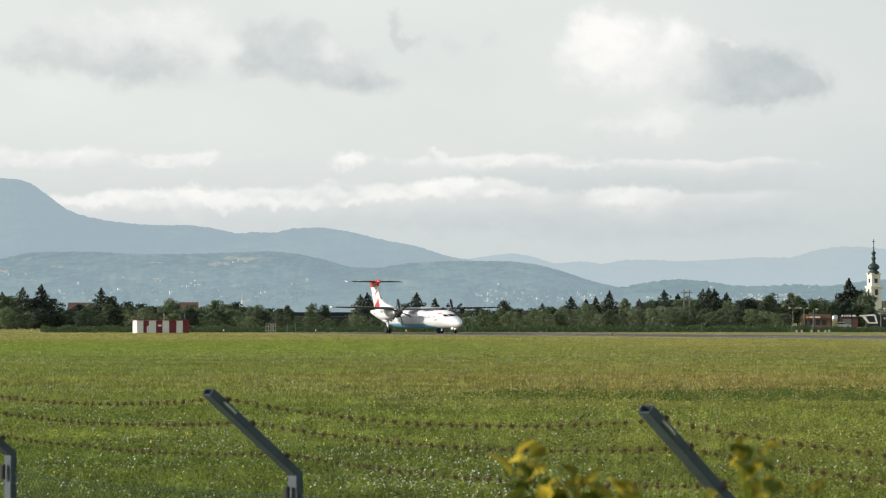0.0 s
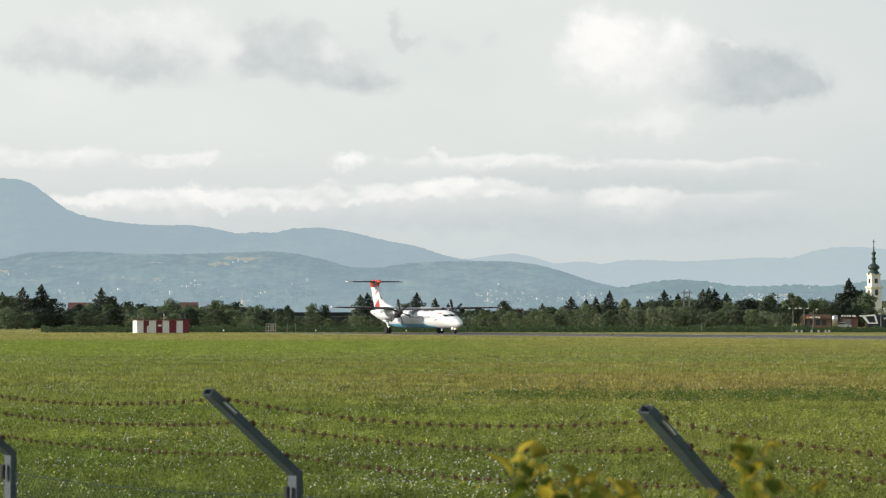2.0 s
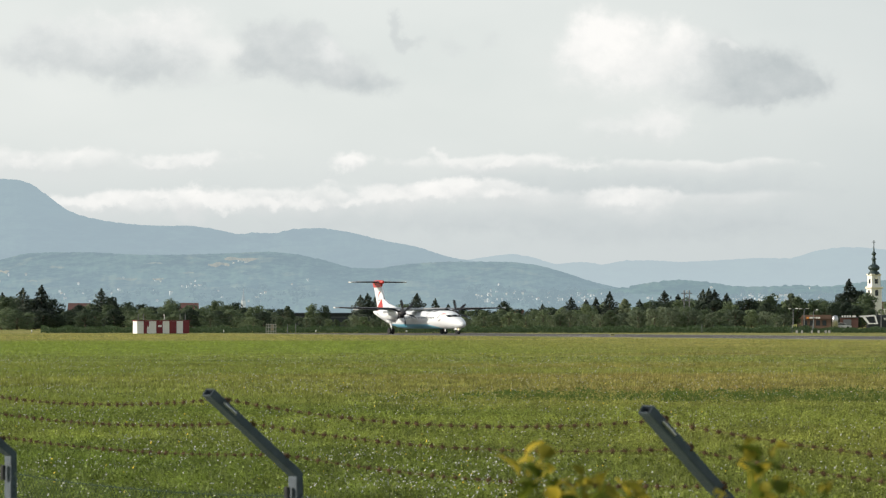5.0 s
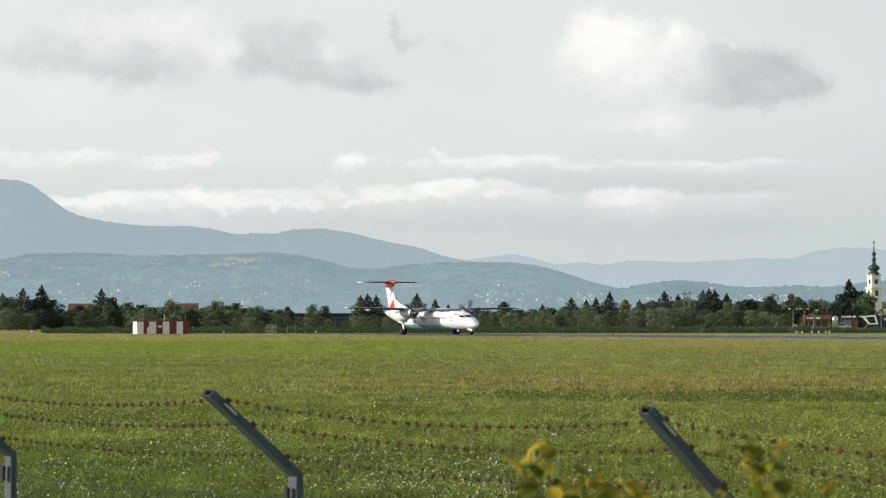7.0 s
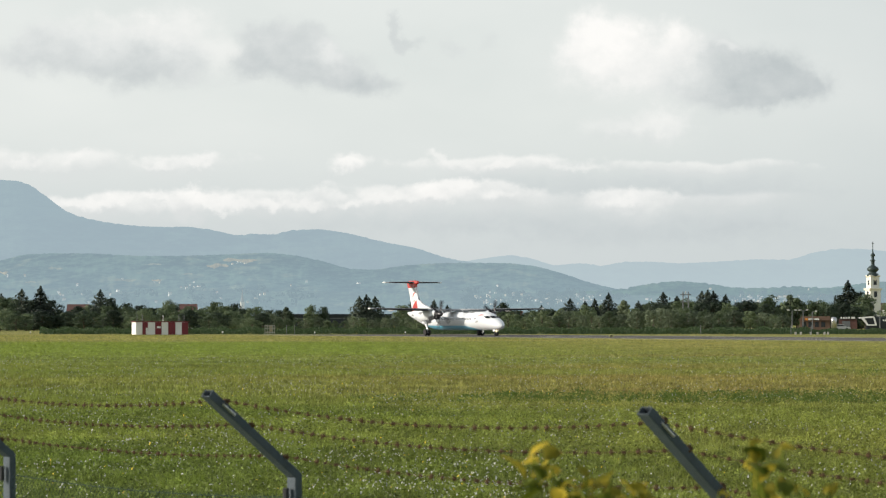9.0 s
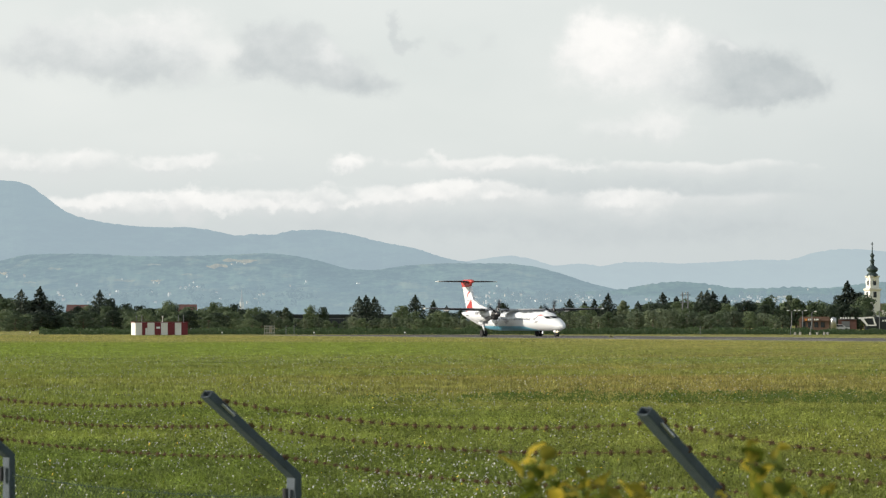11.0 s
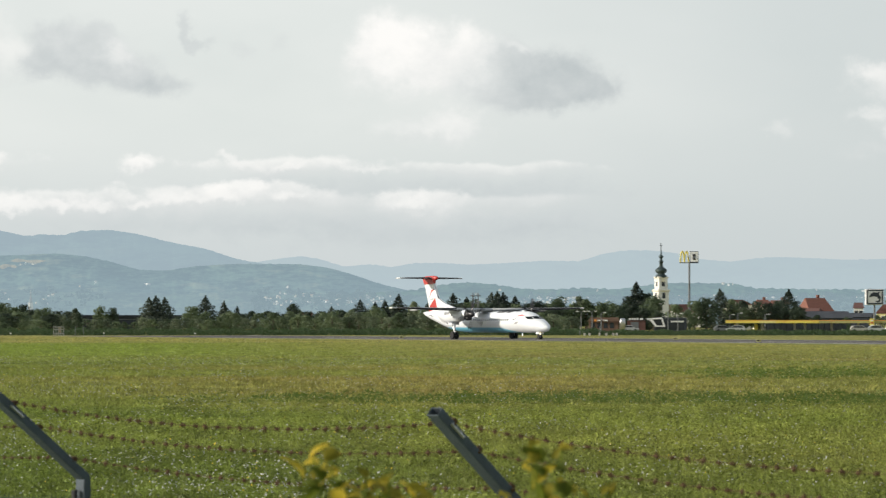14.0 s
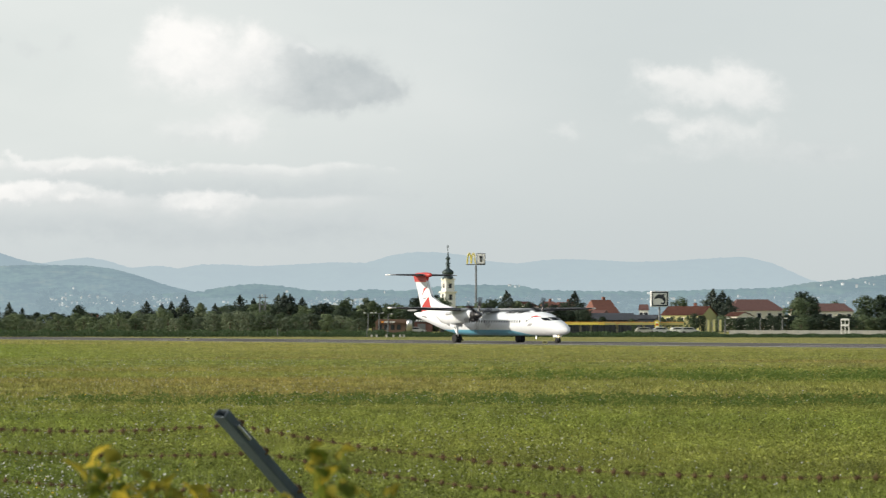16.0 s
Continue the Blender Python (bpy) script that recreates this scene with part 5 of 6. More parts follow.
def weeds(label, p0, p1, d0, d1, n, h0, h1, size, mat, seed):
    """Loose tufts of taller plants: dense at p1, thinning out towards p0."""
    rng = np.random.default_rng(seed)
    c = rng.uniform(0, 1, n // 30) ** 0.6
    pc, dc = p0 + (p1 - p0) * c, rng.uniform(d0, d1, n // 30)
    p, d = np.repeat(pc, 30) + rng.normal(0, 9, n), np.repeat(dc, 30) + rng.normal(0, 0.35, n)
    h = np.repeat(rng.uniform(h0, h1, n // 30), 30)
    a = (p - MID) * STEP
    at = np.stack([d * np.sin(a), d * np.cos(a), h * rng.uniform(0.1, 1.0, n)], 1)
    u = rng.normal(size=(n, 3))
    u /= np.linalg.norm(u, axis=1)[:, None]
    w = np.cross(u, rng.normal(size=(n, 3)))
    w /= np.linalg.norm(w, axis=1)[:, None] + 1e-6
    s = rng.uniform(0.6, 1.4, (n, 1)) * size
    v = np.stack([at - u * s, at - w * s * 0.45, at + u * s, at + w * s * 0.45], 1).reshape(-1, 3)
    v[:, 2] = np.maximum(v[:, 2], 0.0)
    tagged(soup("tall_weeds", v, np.arange(n * 4).reshape(-1, 4), mat), label, "weeds", kind="stuff")


weeds("tufts of tall green weeds in the meadow", 1500, 2360, 126, 140, 9000, 0.15, 0.5, 0.05, WEED, 51)
weeds("rough green grass tufts in the meadow", 620, 2360, 86, 97, 27000, 0.10, 0.32, 0.035, WEED, 52)


# ---- things on the airfield ----
def build_hut():
    d = 530
    w = wide(94, d)
    hut = thing("equipment_shelter", "low red and white striped equipment shelter on the grass", "shelter", facing(297, d, 15))
    h = 2.0
    part("wall", boxed(-w / 2, w / 2, 0, 2.6, 0, h, bevel=0.03), WALL_WHITE, hut)
    part("roof", boxed(-w / 2 - 0.12, w / 2 + 0.12, -0.12, 2.72, h, h + 0.12, bevel=0.03), DULL_RED, hut, "red roof edge")
    edges = (-0.5, -0.375, -0.27, -0.135, -0.01, 0.115, 0.255, 0.375, 0.5)
    for k, (a, b) in enumerate(zip(edges, edges[1:])):
        a, b, m = a + 0.002, b - 0.002, DULL_RED if k % 2 else WALL_WHITE
        part("panel", boxed(a * w, b * w, -0.05, 0.0, 0.02, h - 0.02, bevel=0.01), m, hut)
    part("door", boxed(-0.31 * w, -0.275 * w, -0.075, -0.05, 0.05, 1.1, bevel=0.01), WALL_WHITE, hut)
    part("notice", boxed(-0.10 * w, -0.03 * w, -0.07, -0.05, 1.05, 1.35), SIGN_WHITE, hut, "small white notice")
    for x in (-0.44, -0.34, 0.36, 0.46):
        part("aerial", tube(bmesh.new(), [(x * w, 1.2, h), (x * w, 1.2, h + 1.15)], 0.05, 6), GREY_POLE, hut)
    part("roof_lamp", tube(bmesh.new(), [(0.05 * w, 1, h), (0.05 * w, 1, h + 0.8), (0.05 * w, 1, h + 1.05)], [0.05, 0.05, 0.16], 8), SIGN_WHITE, hut)


def build_frame_box():
    d = 540
    t = thing("slatted_crate", "weathered white timber frame standing on the grass", "crate", facing(484, d))
    w = wide(17, d)
    for x in (-0.5, -0.25, 0.0, 0.25, 0.5):
        part("upright", boxed(x * w - 0.05, x * w + 0.05, -0.05, 0.05, 0, 1.55), CONCRETE, t)
    for z in (0.35, 1.0, 1.4):
        part("rail", boxed(-0.5 * w, 0.5 * w, 0.051, 0.11, z - 0.07, z + 0.07), CONCRETE, t)
    part("board", boxed(-0.05 * w, 0.3 * w, 0.115, 0.16, 0.5, 1.35), WOOD, t)


def build_markers():
    for p, d in ((402, 540), (70, 545), (562, 538), (720, 536)):
        t = thing("edge_light", "small white runway edge light in the grass", "runway light", facing(p, d), "runway edge lights")
        part("stem", tube(bmesh.new(), [(0, 0, 0), (0, 0, 0.28)], 0.04, 6), GREY_POLE, t)
        part("lens", lathe(bmesh.new(), [(0.09, 0.28), (0.12, 0.36), (0.08, 0.46), (0.02, 0.5)], 10), SIGN_WHITE, t)
    for p, d in ((1079, 430), (1556, 395), (1700, 352)):
        t = thing("taxiway_sign", "small black and yellow airfield sign board", "airfield sign", facing(p, d), "airfield signs")
        part("board", boxed(-0.26, 0.26, -0.06, 0.06, 0.12, 0.42, bevel=0.02), WALL_YELLOW, t)
        part("bar", boxed(-0.18, 0.12, -0.07, -0.06, 0.2, 0.34), BOOT, t)
        for x in (-0.2, 0.2):
            part("leg", boxed(x - 0.03, x + 0.03, -0.03, 0.03, 0, 0.12), GREY_POLE, t)


# ---- buildings ----
def house(name, label, p, d, w, deep, eave, top, wall, roof, turn=0.0, hip=0.0, windows=0, chimney=False, eaves=0.3):
    """A house: w counts wide, eave and ridge at sight counts; hip is the share of the ridge that is cut away at each end."""
    t = thing(name, label, "house", facing(p, d, turn))
    hw, he, ht = wide(w, d) / 2, rise(eave, d), rise(top, d)
    part("wall", boxed(-hw, hw, 0, deep, 0, he), wall, t)
    bm = bmesh.new()
    a, c = hw + eaves, deep / 2
    base = [bm.verts.new(v) for v in ((-a, -eaves, he), (a, -eaves, he), (a, deep + eaves, he), (-a, deep + eaves, he))]
    e0, e1 = bm.verts.new((-a + a * hip, c, ht)), bm.verts.new((a - a * hip, c, ht))
    slopes = [(base[0], base[1], e1, e0), (base[2], base[3], e0, e1)]
    for f in slopes + ([(base[1], base[2], e1), (base[3], base[0], e0), tuple(reversed(base))] if hip else []):
        bm.faces.new(f)
    if not hip:
        bmesh.ops.solidify(bm, geom=list(bm.faces), thickness=0.22)
    bmesh.ops.recalc_face_normals(bm, faces=bm.faces)
    part("roof", bm, roof, t)
    if hip == 0.0:
        for s in (-1, 1):
            part("gable", prism_x(s * hw - (0.05 if s > 0 else 0), deep, he, ht - 0.25), wall, t)
    for k in range(windows):
        x = -hw + 2 * hw * (k + 0.5) / windows
        win = part("window", boxed(x - 0.55, x + 0.55, -0.04, 0.05, he - 2.1, he - 0.75), DARK_GLASS, t)
        part("window_frame", frame_bm(x - 0.65, x + 0.65, he - 2.2, he - 0.65, 0.1, -0.07, 0.0), SIGN_WHITE, win)
    if chimney:
        part("chimney", boxed(hw * 0.2, hw * 0.2 + 0.8, c + 0.3, c + 1.1, ht - 1.0, ht + 0.9, bevel=0.03), ROOF_RED, t)
    return t


def prism_x(x, deep, z0, z1):
    bm = bmesh.new()
    a = [bm.verts.new(v) for v in ((x, 0, z0), (x, deep, z0), (x, deep / 2, z1))]
    b = [bm.verts.new(v) for v in ((x + 0.05, 0, z0), (x + 0.05, deep, z0), (x + 0.05, deep / 2, z1))]
    bm.faces.new(a)
    bm.faces.new(list(reversed(b)))
    for i in range(3):
        bm.faces.new((a[i], b[i], b[(i + 1) % 3], a[(i + 1) % 3]))
    bmesh.ops.recalc_face_normals(bm, faces=bm.faces)
    return bm


def frame_bm(x0, x1, z0, z1, t, y0, y1):
    bm = bmesh.new()
    box(bm, x0, x1, y0, y1, z0, z0 + t)
    box(bm, x0, x1, y0, y1, z1 - t, z1)
    box(bm, x0, x0 + t, y0, y1, z0 + t, z1 - t)
    box(bm, x1 - t, x1, y0, y1, z0 + t, z1 - t)
    return bm


def build_church():
    d = 1400
    c = thing("church", "white baroque church tower with a green copper onion dome", "church", facing(1531, d, 28))
    k = STEP * d

    def top_at(v, d):
        return rise(v + 2, d)
    lo, up = 26 * k / 2 * 0.76, 22 * k / 2 * 0.76
    z1, z2 = top_at(510, d), top_at(487, d)
    part("tower_base", boxed(-lo, lo, -lo, lo, 0, z1), WALL_WHITE, c)
    part("cornice", boxed(-lo - 0.5, lo + 0.5, -lo - 0.5, lo + 0.5, z1, z1 + 0.9, bevel=0.2), CREAM, c, "cream stone cornice")
    part("belfry", boxed(-up, up, -up, up, z1 + 0.9, z2), WALL_WHITE, c)
    part("upper_cornice", boxed(-up - 0.35, up + 0.35, -up - 0.35, up + 0.35, z2, z2 + 0.7, bevel=0.2), CREAM, c, "cream stone cornice")
    for z, h in ((top_at(522, d), 2.4), (top_at(501, d), 2.6)):
        r = lo if z < z1 else up
        for a in range(4):
            w = part("window", boxed(-0.75, 0.75, -r - 0.06, -r + 0.1, z, z + h, bevel=0.05), DARK_GLASS, c)
            w.matrix_basis = pose(0, 0, 0, 0, 0, 90 * a)
    for a in range(4):
        bm = turned_x(bmesh.new(), 0, [(-0.05, 0.75, 0), (0.05, 0.75, 0)], 0, 0, 16)
        f = part("clock_face", bm, CREAM, c, "round pale clock face")
        f.matrix_basis = pose(0, 0, 0, 0, 0, 90 * a) @ pose(0, -up - 0.06, top_at(490.5, d), 0, 0, 90)
    prof = [(10, 486), (10.5, 485), (9.5, 482), (7, 480), (6, 478.5), (9, 476.5), (10.2, 474), (9.6, 471.5), (6.5, 469), (3.6, 467), (3.0, 464), (3.0, 459.5), (4.4, 459), (4.2, 457.5), (2.6, 456.5), (2.2, 452),
            (4.0, 450.5), (4.0, 448.5), (2.2, 446.5), (1.3, 445), (1.0, 440), (0.45, 434)]
    smooth(part("onion_dome", lathe(bmesh.new(), [(r * k, top_at(v, d)) for r, v in prof], 24), COPPER, c, "weathered green copper onion dome"))
    top = top_at(434, d)
    bm = boxed(-0.12, 0.12, -0.12, 0.12, top - 0.2, top + 2.0)
    box(bm, -0.6, 0.6, -0.1, 0.1, top + 1.0, top + 1.25)
    part("cross", bm, COPPER, c)
    nave = house("church_nave", "long church nave with a brown tiled roof", 1575, 1420, 66, 12, 548, 534, WALL_WHITE, ROOF_BROWN, 0)
    # far village church
    s = thing("village_church", "distant church with a slim pointed spire", "church", facing(436, 2150, 20))
    q = STEP * 2150
    part("tower", boxed(-3 * q, 3 * q, -3 * q, 3 * q, 0, rise(532, 2150)), FAR_CREAM, s)
    part("spire", lathe(bmesh.new(), [(3.4 * q, rise(532, 2150)), (1.6 * q, rise(522, 2150)), (0.2 * q, rise(508, 2150))], 8), FAR_GREY, s)


def build_signs():
    d = 900
    t = thing("restaurant_sign", "tall pylon sign with a yellow arch shape and white panel", "sign", facing(1580, d))
    k = STEP * d
    z0, z1 = rise(461, d), rise(442, d)
    part("pole", tube(bmesh.new(), [(0, 0, 0), (0, 0, z0)], [0.32, 0.26], 10), GREY_POLE, t)
    part("cross_beam", boxed(-17 * k, 16 * k, -0.15, 0.15, z0 - 0.25, z0, bevel=0.03), GREY_POLE, t)
    bm = bmesh.new()
    for s in (-1, 1):
        pts = []
        for i in range(13):
            f = i / 12
            x = -8.3 * k + s * 7.2 * k * f
            u = 2 * f - 1
            pts.append((x, 0, z0 + (z1 - z0) * (1 - abs(u) ** 2.6)))
        tube(bm, pts, 1.3 * k, 8)
    part("yellow_arches", bm, YELLOW, t, "yellow double arch shape")
    part("panel", boxed(1.0 * k, 16 * k, -0.5, 0.5, z0, z1, bevel=0.06), DARK, t, "dark sign housing")
    part("face", boxed(1.9 * k, 15.1 * k, -0.56, -0.5, z0 + 0.9 * k, z1 - 0.9 * k), SIGN_WHITE, t, "white sign face")
    part("cup_shape", prism(bmesh.new(), [(6.6 * k, z0 + 4 * k), (10.4 * k, z0 + 4 * k), (11.2 * k, z0 + 14 * k), (5.8 * k, z0 + 14 * k)], -0.6, -0.56), BOOT, t, "dark cup shape")
    part("cup_band", prism(bmesh.new(), [(6.5 * k, z0 + 7 * k), (10.6 * k, z0 + 7 * k), (10.9 * k, z0 + 10 * k), (6.2 * k, z0 + 10 * k)], -0.64, -0.6), GREY_POLE, t)
    d = 820
    k = STEP * d
    t = thing("fuel_station_sign", "square white pylon sign with a dark animal shape", "sign", facing(1900, d, 12))
    z0, z1 = rise(535, d), rise(508, d)
    part("pole", tube(bmesh.new(), [(0, 0.4, 0), (0, 0.4, z0)], 0.24, 10), GREY_POLE, t)
    part("housing", boxed(-15.5 * k, 15.5 * k, 0, 1.3, z0, z1, bevel=0.08), SIGN_WHITE, t)
    part("border", frame_bm(-14.6 * k, 14.6 * k, z0 + 0.8 * k, z1 - 0.8 * k, 2.4 * k, -0.06, 0.0), DARK, t)
    part("face", boxed(-12.9 * k, 12.9 * k, -0.03, 0.0, z0 + 2.5 * k, z1 - 2.5 * k), SIGN_WHITE, t)
    shape = [(-9, 12.5), (-6, 17), (-2, 19.5), (3, 19), (8, 20.5), (6, 17), (9, 13), (8, 7), (5, 5), (1, 6.5), (1.5, 8), (5, 7.5), (6, 10), (3, 13), (-2, 14), (-6, 13)]
    part("animal_shape", prism(bmesh.new(), [(x * k * 1.2, z0 + (13.5 + (y - 13) * 1.25) * k) for x, y in shape], -0.07, -0.03), DARK, t, "dark leaping animal shape")


def build_station():
    d = 750
    k = STEP * d
    t = thing("fuel_station_canopy", "long low fuel station canopy with a yellow edge band", "fuel station", facing(1792, d))
    x0, x1 = -149 * k, 150 * k
    z0, z1 = rise(566.8, d), rise(561.5, d)
    part("canopy", boxed(x0 + 0.1, x1 - 0.1, 0.1, 10, z0 + 0.05, z1 - 0.05, bevel=0.05), PALE_YELLOW, t)
    for a, b, m in ((-149, -92, YELLOW), (-91.8, -62, PALE_YELLOW), (-61.8, -20, YELLOW), (-19.8, 12, YELLOW), (12.2, 92, OLIVE), (92.2, 150, OLIVE)):
        part("band", boxed(a * k, b * k, -0.05, 0.1, z0, z1, bevel=0.02), m, t)
    part("orange_line", boxed(x0, x1, -0.09, -0.05, z1 - 0.12, z1 - 0.03), ORANGE, t)
    for a in (-140, -54, 2, 30):
        part("logo_bar", boxed(a * k, (a + 10) * k, -0.08, -0.05, z0 + 0.3, z1 - 0.35), RED, t)
    for a in (-130, -86, -30, -12, 34, 80, 118):
        part("column", boxed(a * k - 0.25, a * k + 0.25, 3, 3.5, 0, z0 + 0.05, bevel=0.03), CONCRETE, t)
    part("price_pillar", boxed(99 * k, 107 * k, -0.8, -0.3, 0.3, z1 + 0.3, bevel=0.03), YELLOW, t, "yellow price pillar")
    for j in range(4):
        part("price_bar", boxed(100.5 * k, 105.5 * k, -0.83, -0.8, 0.9 + j * 0.5, 1.15 + j * 0.5), SIGN_WHITE if j % 2 else RED, t)
    part("shop", boxed(-80 * k, 60 * k, 14, 22, 0, z0 - 0.3), DARK, t, "dark shop front under the canopy")
    for j in range(12):
        part("shop_window", boxed((-76 + j * 11) * k, (-67 + j * 11) * k, 13.93, 14, 0.5, 2.2), DARK_GLASS, t)
    for a in (-135, -100):
        part("fuel_pump", boxed(a * k, (a + 6) * k, 4, 4.8, 0, 1.7, bevel=0.06), YELLOW, t, "yellow fuel pump")


def car(p, d, mat, label, turn=0.0, van=False):
    c = thing("car" if not van else "van", label, "car" if not van else "van", facing(p, d, turn))
    l, h = (4.4, 1.45) if not van else (5.6, 2.3)
    prof = [(-l / 2, 0.35), (l / 2, 0.35), (l / 2, 0.75), (l * 0.26, 0.92), (l * 0.12, h), (-l * 0.36, h), (-l / 2, 0.95)] if not van else [(-l / 2, 0.35), (l / 2, 0.35), (l / 2, 1.0), (l * 0.36, 1.2), (l * 0.26, h), (-l / 2, h)]
    bm = prism(bmesh.new(), prof, -0.85, 0.85)
    bmesh.ops.bevel(bm, geom=list(bm.edges), offset=0.08, segments=2, affect="EDGES")
    part("body", bm, mat, c)
    if van:
        part("window", prism(bmesh.new(), [(l * 0.1, 1.3), (l * 0.30, 1.3), (l * 0.23, h - 0.25), (l * 0.1, h - 0.25)], -0.87, 0.87), DARK_GLASS, c)
    else:
        part("window", prism(bmesh.new(), [(-l * 0.38, 0.98), (l * 0.2, 0.98), (l * 0.11, h - 0.12), (-l * 0.32, h - 0.12)], -0.87, 0.87), DARK_GLASS, c)
    for x in (-l * 0.31, l * 0.31):
        for y in (-0.75, 0.75):
            bm = turned_x(bmesh.new(), 0, [(-0.1, 0.32, 0), (0.1, 0.32, 0)], 0, 0, 14)
            bmesh.ops.rotate(bm, verts=bm.verts, matrix=Matrix.Rotation(math.pi / 2, 3, "Z"))
            part("wheel", bm, RUBBER, c).matrix_basis = pose(x, y * 1.08, 0.32)


def lamp_post(p, v, d, arms=1, label="grey steel lamp post"):
    t = thing("street_lamp", label, "street lamp", facing(p, d), "street lamps")
    h = rise(v, d)
    part("pole", tube(bmesh.new(), [(0, 0, 0), (0, 0, h)], [0.13, 0.08], 8), GREY_POLE, t)
    for s in ((-1, 1) if arms == 2 else (1,)):
        part("arm", tube(bmesh.new(), [(0, 0, h - 0.1), (s * 0.4, 0, h + 0.1), (s * 0.7, 0, h + 0.1)], 0.05, 6), GREY_POLE, t)
        part("lamp_head", boxed(min(s * 0.5, s * 1.1), max(s * 0.5, s * 1.1), -0.15, 0.15, h + 0.02, h + 0.2, bevel=0.05), SIGN_WHITE, t)


def power_mast(p, v, d):
    t = thing("power_mast", "grey double-pole power mast with a cross arm", "power mast", facing(p, d))
    h = rise(v, d)
    for x in (-0.62, 0.62):
        part("pole", tube(bmesh.new(), [(x, 0, 0), (x, 0, h)], [0.17, 0.13], 8), GREY_POLE, t)
    for z in (h - 0.7, h - 2.4):
        part("cross_arm", boxed(-1.25, 1.25, -0.08, 0.08, z - 0.1, z + 0.1, bevel=0.02), GREY_POLE, t)
    for q in range(7):
        z, e = h * (0.08 + 0.12 * q), 1 if q % 2 else -1
        part("brace", tube(bmesh.new(), [(-0.62 * e, 0, z), (0.62 * e, 0, z + h * 0.12)], 0.05, 6), GREY_POLE, t)
    for x in (-1.0, 0, 1.0):
        part("insulator", lathe(bmesh.new(), [(0.08, h - 0.6), (0.14, h - 0.4), (0.08, h - 0.2), (0.05, h + 0.1)], 8), WALL_WHITE, t)


def build_town():
    # roofs among the trees on the near side of the town
    house("house", "house with a dull red roof between dark trees", 152, 835, 38, 9, 552, 536, WALL_WHITE, ROOF_BROWN, 0, 0.1)
    house("house", "house with a dull red roof between dark trees", 342, 850, 30, 9, 552, 535.5, WALL_WHITE, ROOF_BROWN, 0, 0.05)
    house("house", "house with an orange-red roof behind bushes", 913, 900, 19, 9, 556, 548, WALL_WHITE, ROOF_RED, 0, 0.0)
    house("house", "low white building behind bushes", 985, 920, 40, 12, 557, 553, WALL_WHITE, SIGN_WHITE, 0, 0.0)
    dk = thing("hangar", "long dark flat-roofed building behind the bushes", "building", facing(600, 850))
    w = wide(190, 850) / 2
    part("wall", boxed(-w, w, 0, 14, 0, rise(556, 850)), DARK, dk)
    part("roof", boxed(-w - 0.4, w + 0.4, -0.4, 14.4, rise(556, 850), rise(553, 850), bevel=0.05), DARK, dk)
    part("stripe", boxed(-w * 0.9, w * 0.6, -0.06, 0.0, rise(561, 850), rise(560, 850)), GREY_POLE, dk, "pale grey stripe")
    # restaurant and shops
    d = 765
    k = STEP * d
    r = thing("restaurant", "low brown brick restaurant with a sloping roof and orange sign", "restaurant", facing(1433, d))
    part("wall", boxed(-28 * k, 24 * k, 0, 9, 0, rise(564, d)), BROWN, r)
    part("roof", prism(bmesh.new(), [(-30 * k, rise(564, d)), (26 * k, rise(564, d)), (24 * k, rise(557, d)), (-25 * k, rise(557, d))], -0.4, 9.4), BROWN, r, "brown mansard roof")
    part("orange_sign", boxed(-18 * k, -14 * k, -0.5, -0.4, rise(564, d), rise(560.5, d)), ORANGE, r)
    for a in (-13, -10, -7, -2.5, 0.5, 3):
        part("sign_bar", boxed(a * k, (a + 2.3) * k, -0.5, -0.4, rise(563.6, d), rise(560.6, d)), SIGN_WHITE, r, "white lettering bar")
    for j in range(4):
        part("window", boxed((-24 + j * 11) * k, (-17 + j * 11) * k, -0.05, 0.02, 0.8, 2.0), DARK_GLASS, r)
    tank = thing("silver_tank", "upright silver metal tank beside the restaurant", "tank", facing(1464, d - 3))
    smooth(part("shell", lathe(bmesh.new(), [(5 * k, 0), (5 * k, rise(560, d) - 0.3), (4 * k, rise(559, d)), (0.5 * k, rise(558, d))], 20), METAL, tank))
    b = thing("workshop", "dull red-brown low workshop building", "building", facing(1488, 780))
    part("wall", boxed(-16 * k, 16 * k, 0, 8, 0, rise(562, 800)), ROOF_BROWN, b)
    part("roof", boxed(-16.5 * k, 16.5 * k, -0.3, 8.3, rise(562, 800), rise(561, 800)), ROOF_GREY, b)
    for a in (-13, -8.5, -4, 0.5, 6, 9):
        part("sign_bar", boxed(a * k, (a + 3) * k, -0.36, -0.3, rise(561.2, 800), rise(558.2, 800)), SIGN_WHITE, b, "white lettering bar")
    part("gate", boxed(-10 * k, 4 * k, -0.06, 0.0, 0, 2.2), GREY_POLE, b)
    m = thing("car_dealer", "modern dark showroom with a white sweeping frame", "building", facing(1540, 780))
    part("wall", boxed(-22 * k, 36 * k, 0.3, 12, 0, rise(557, 780)), DARK, m)
    part("glazing", boxed(-19 * k, 32 * k, 0.25, 0.31, 0.4, rise(560, 780)), DARK_GLASS, m)
    for a in (8, 12, 16, 20, 24, 28):
        part("sign_bar", boxed(a * k, (a + 3.0) * k, 0.1, 0.25, rise(565.5, 780), rise(562.5, 780)), SIGN_WHITE, m, "white lettering bar")
    bm = bmesh.new()
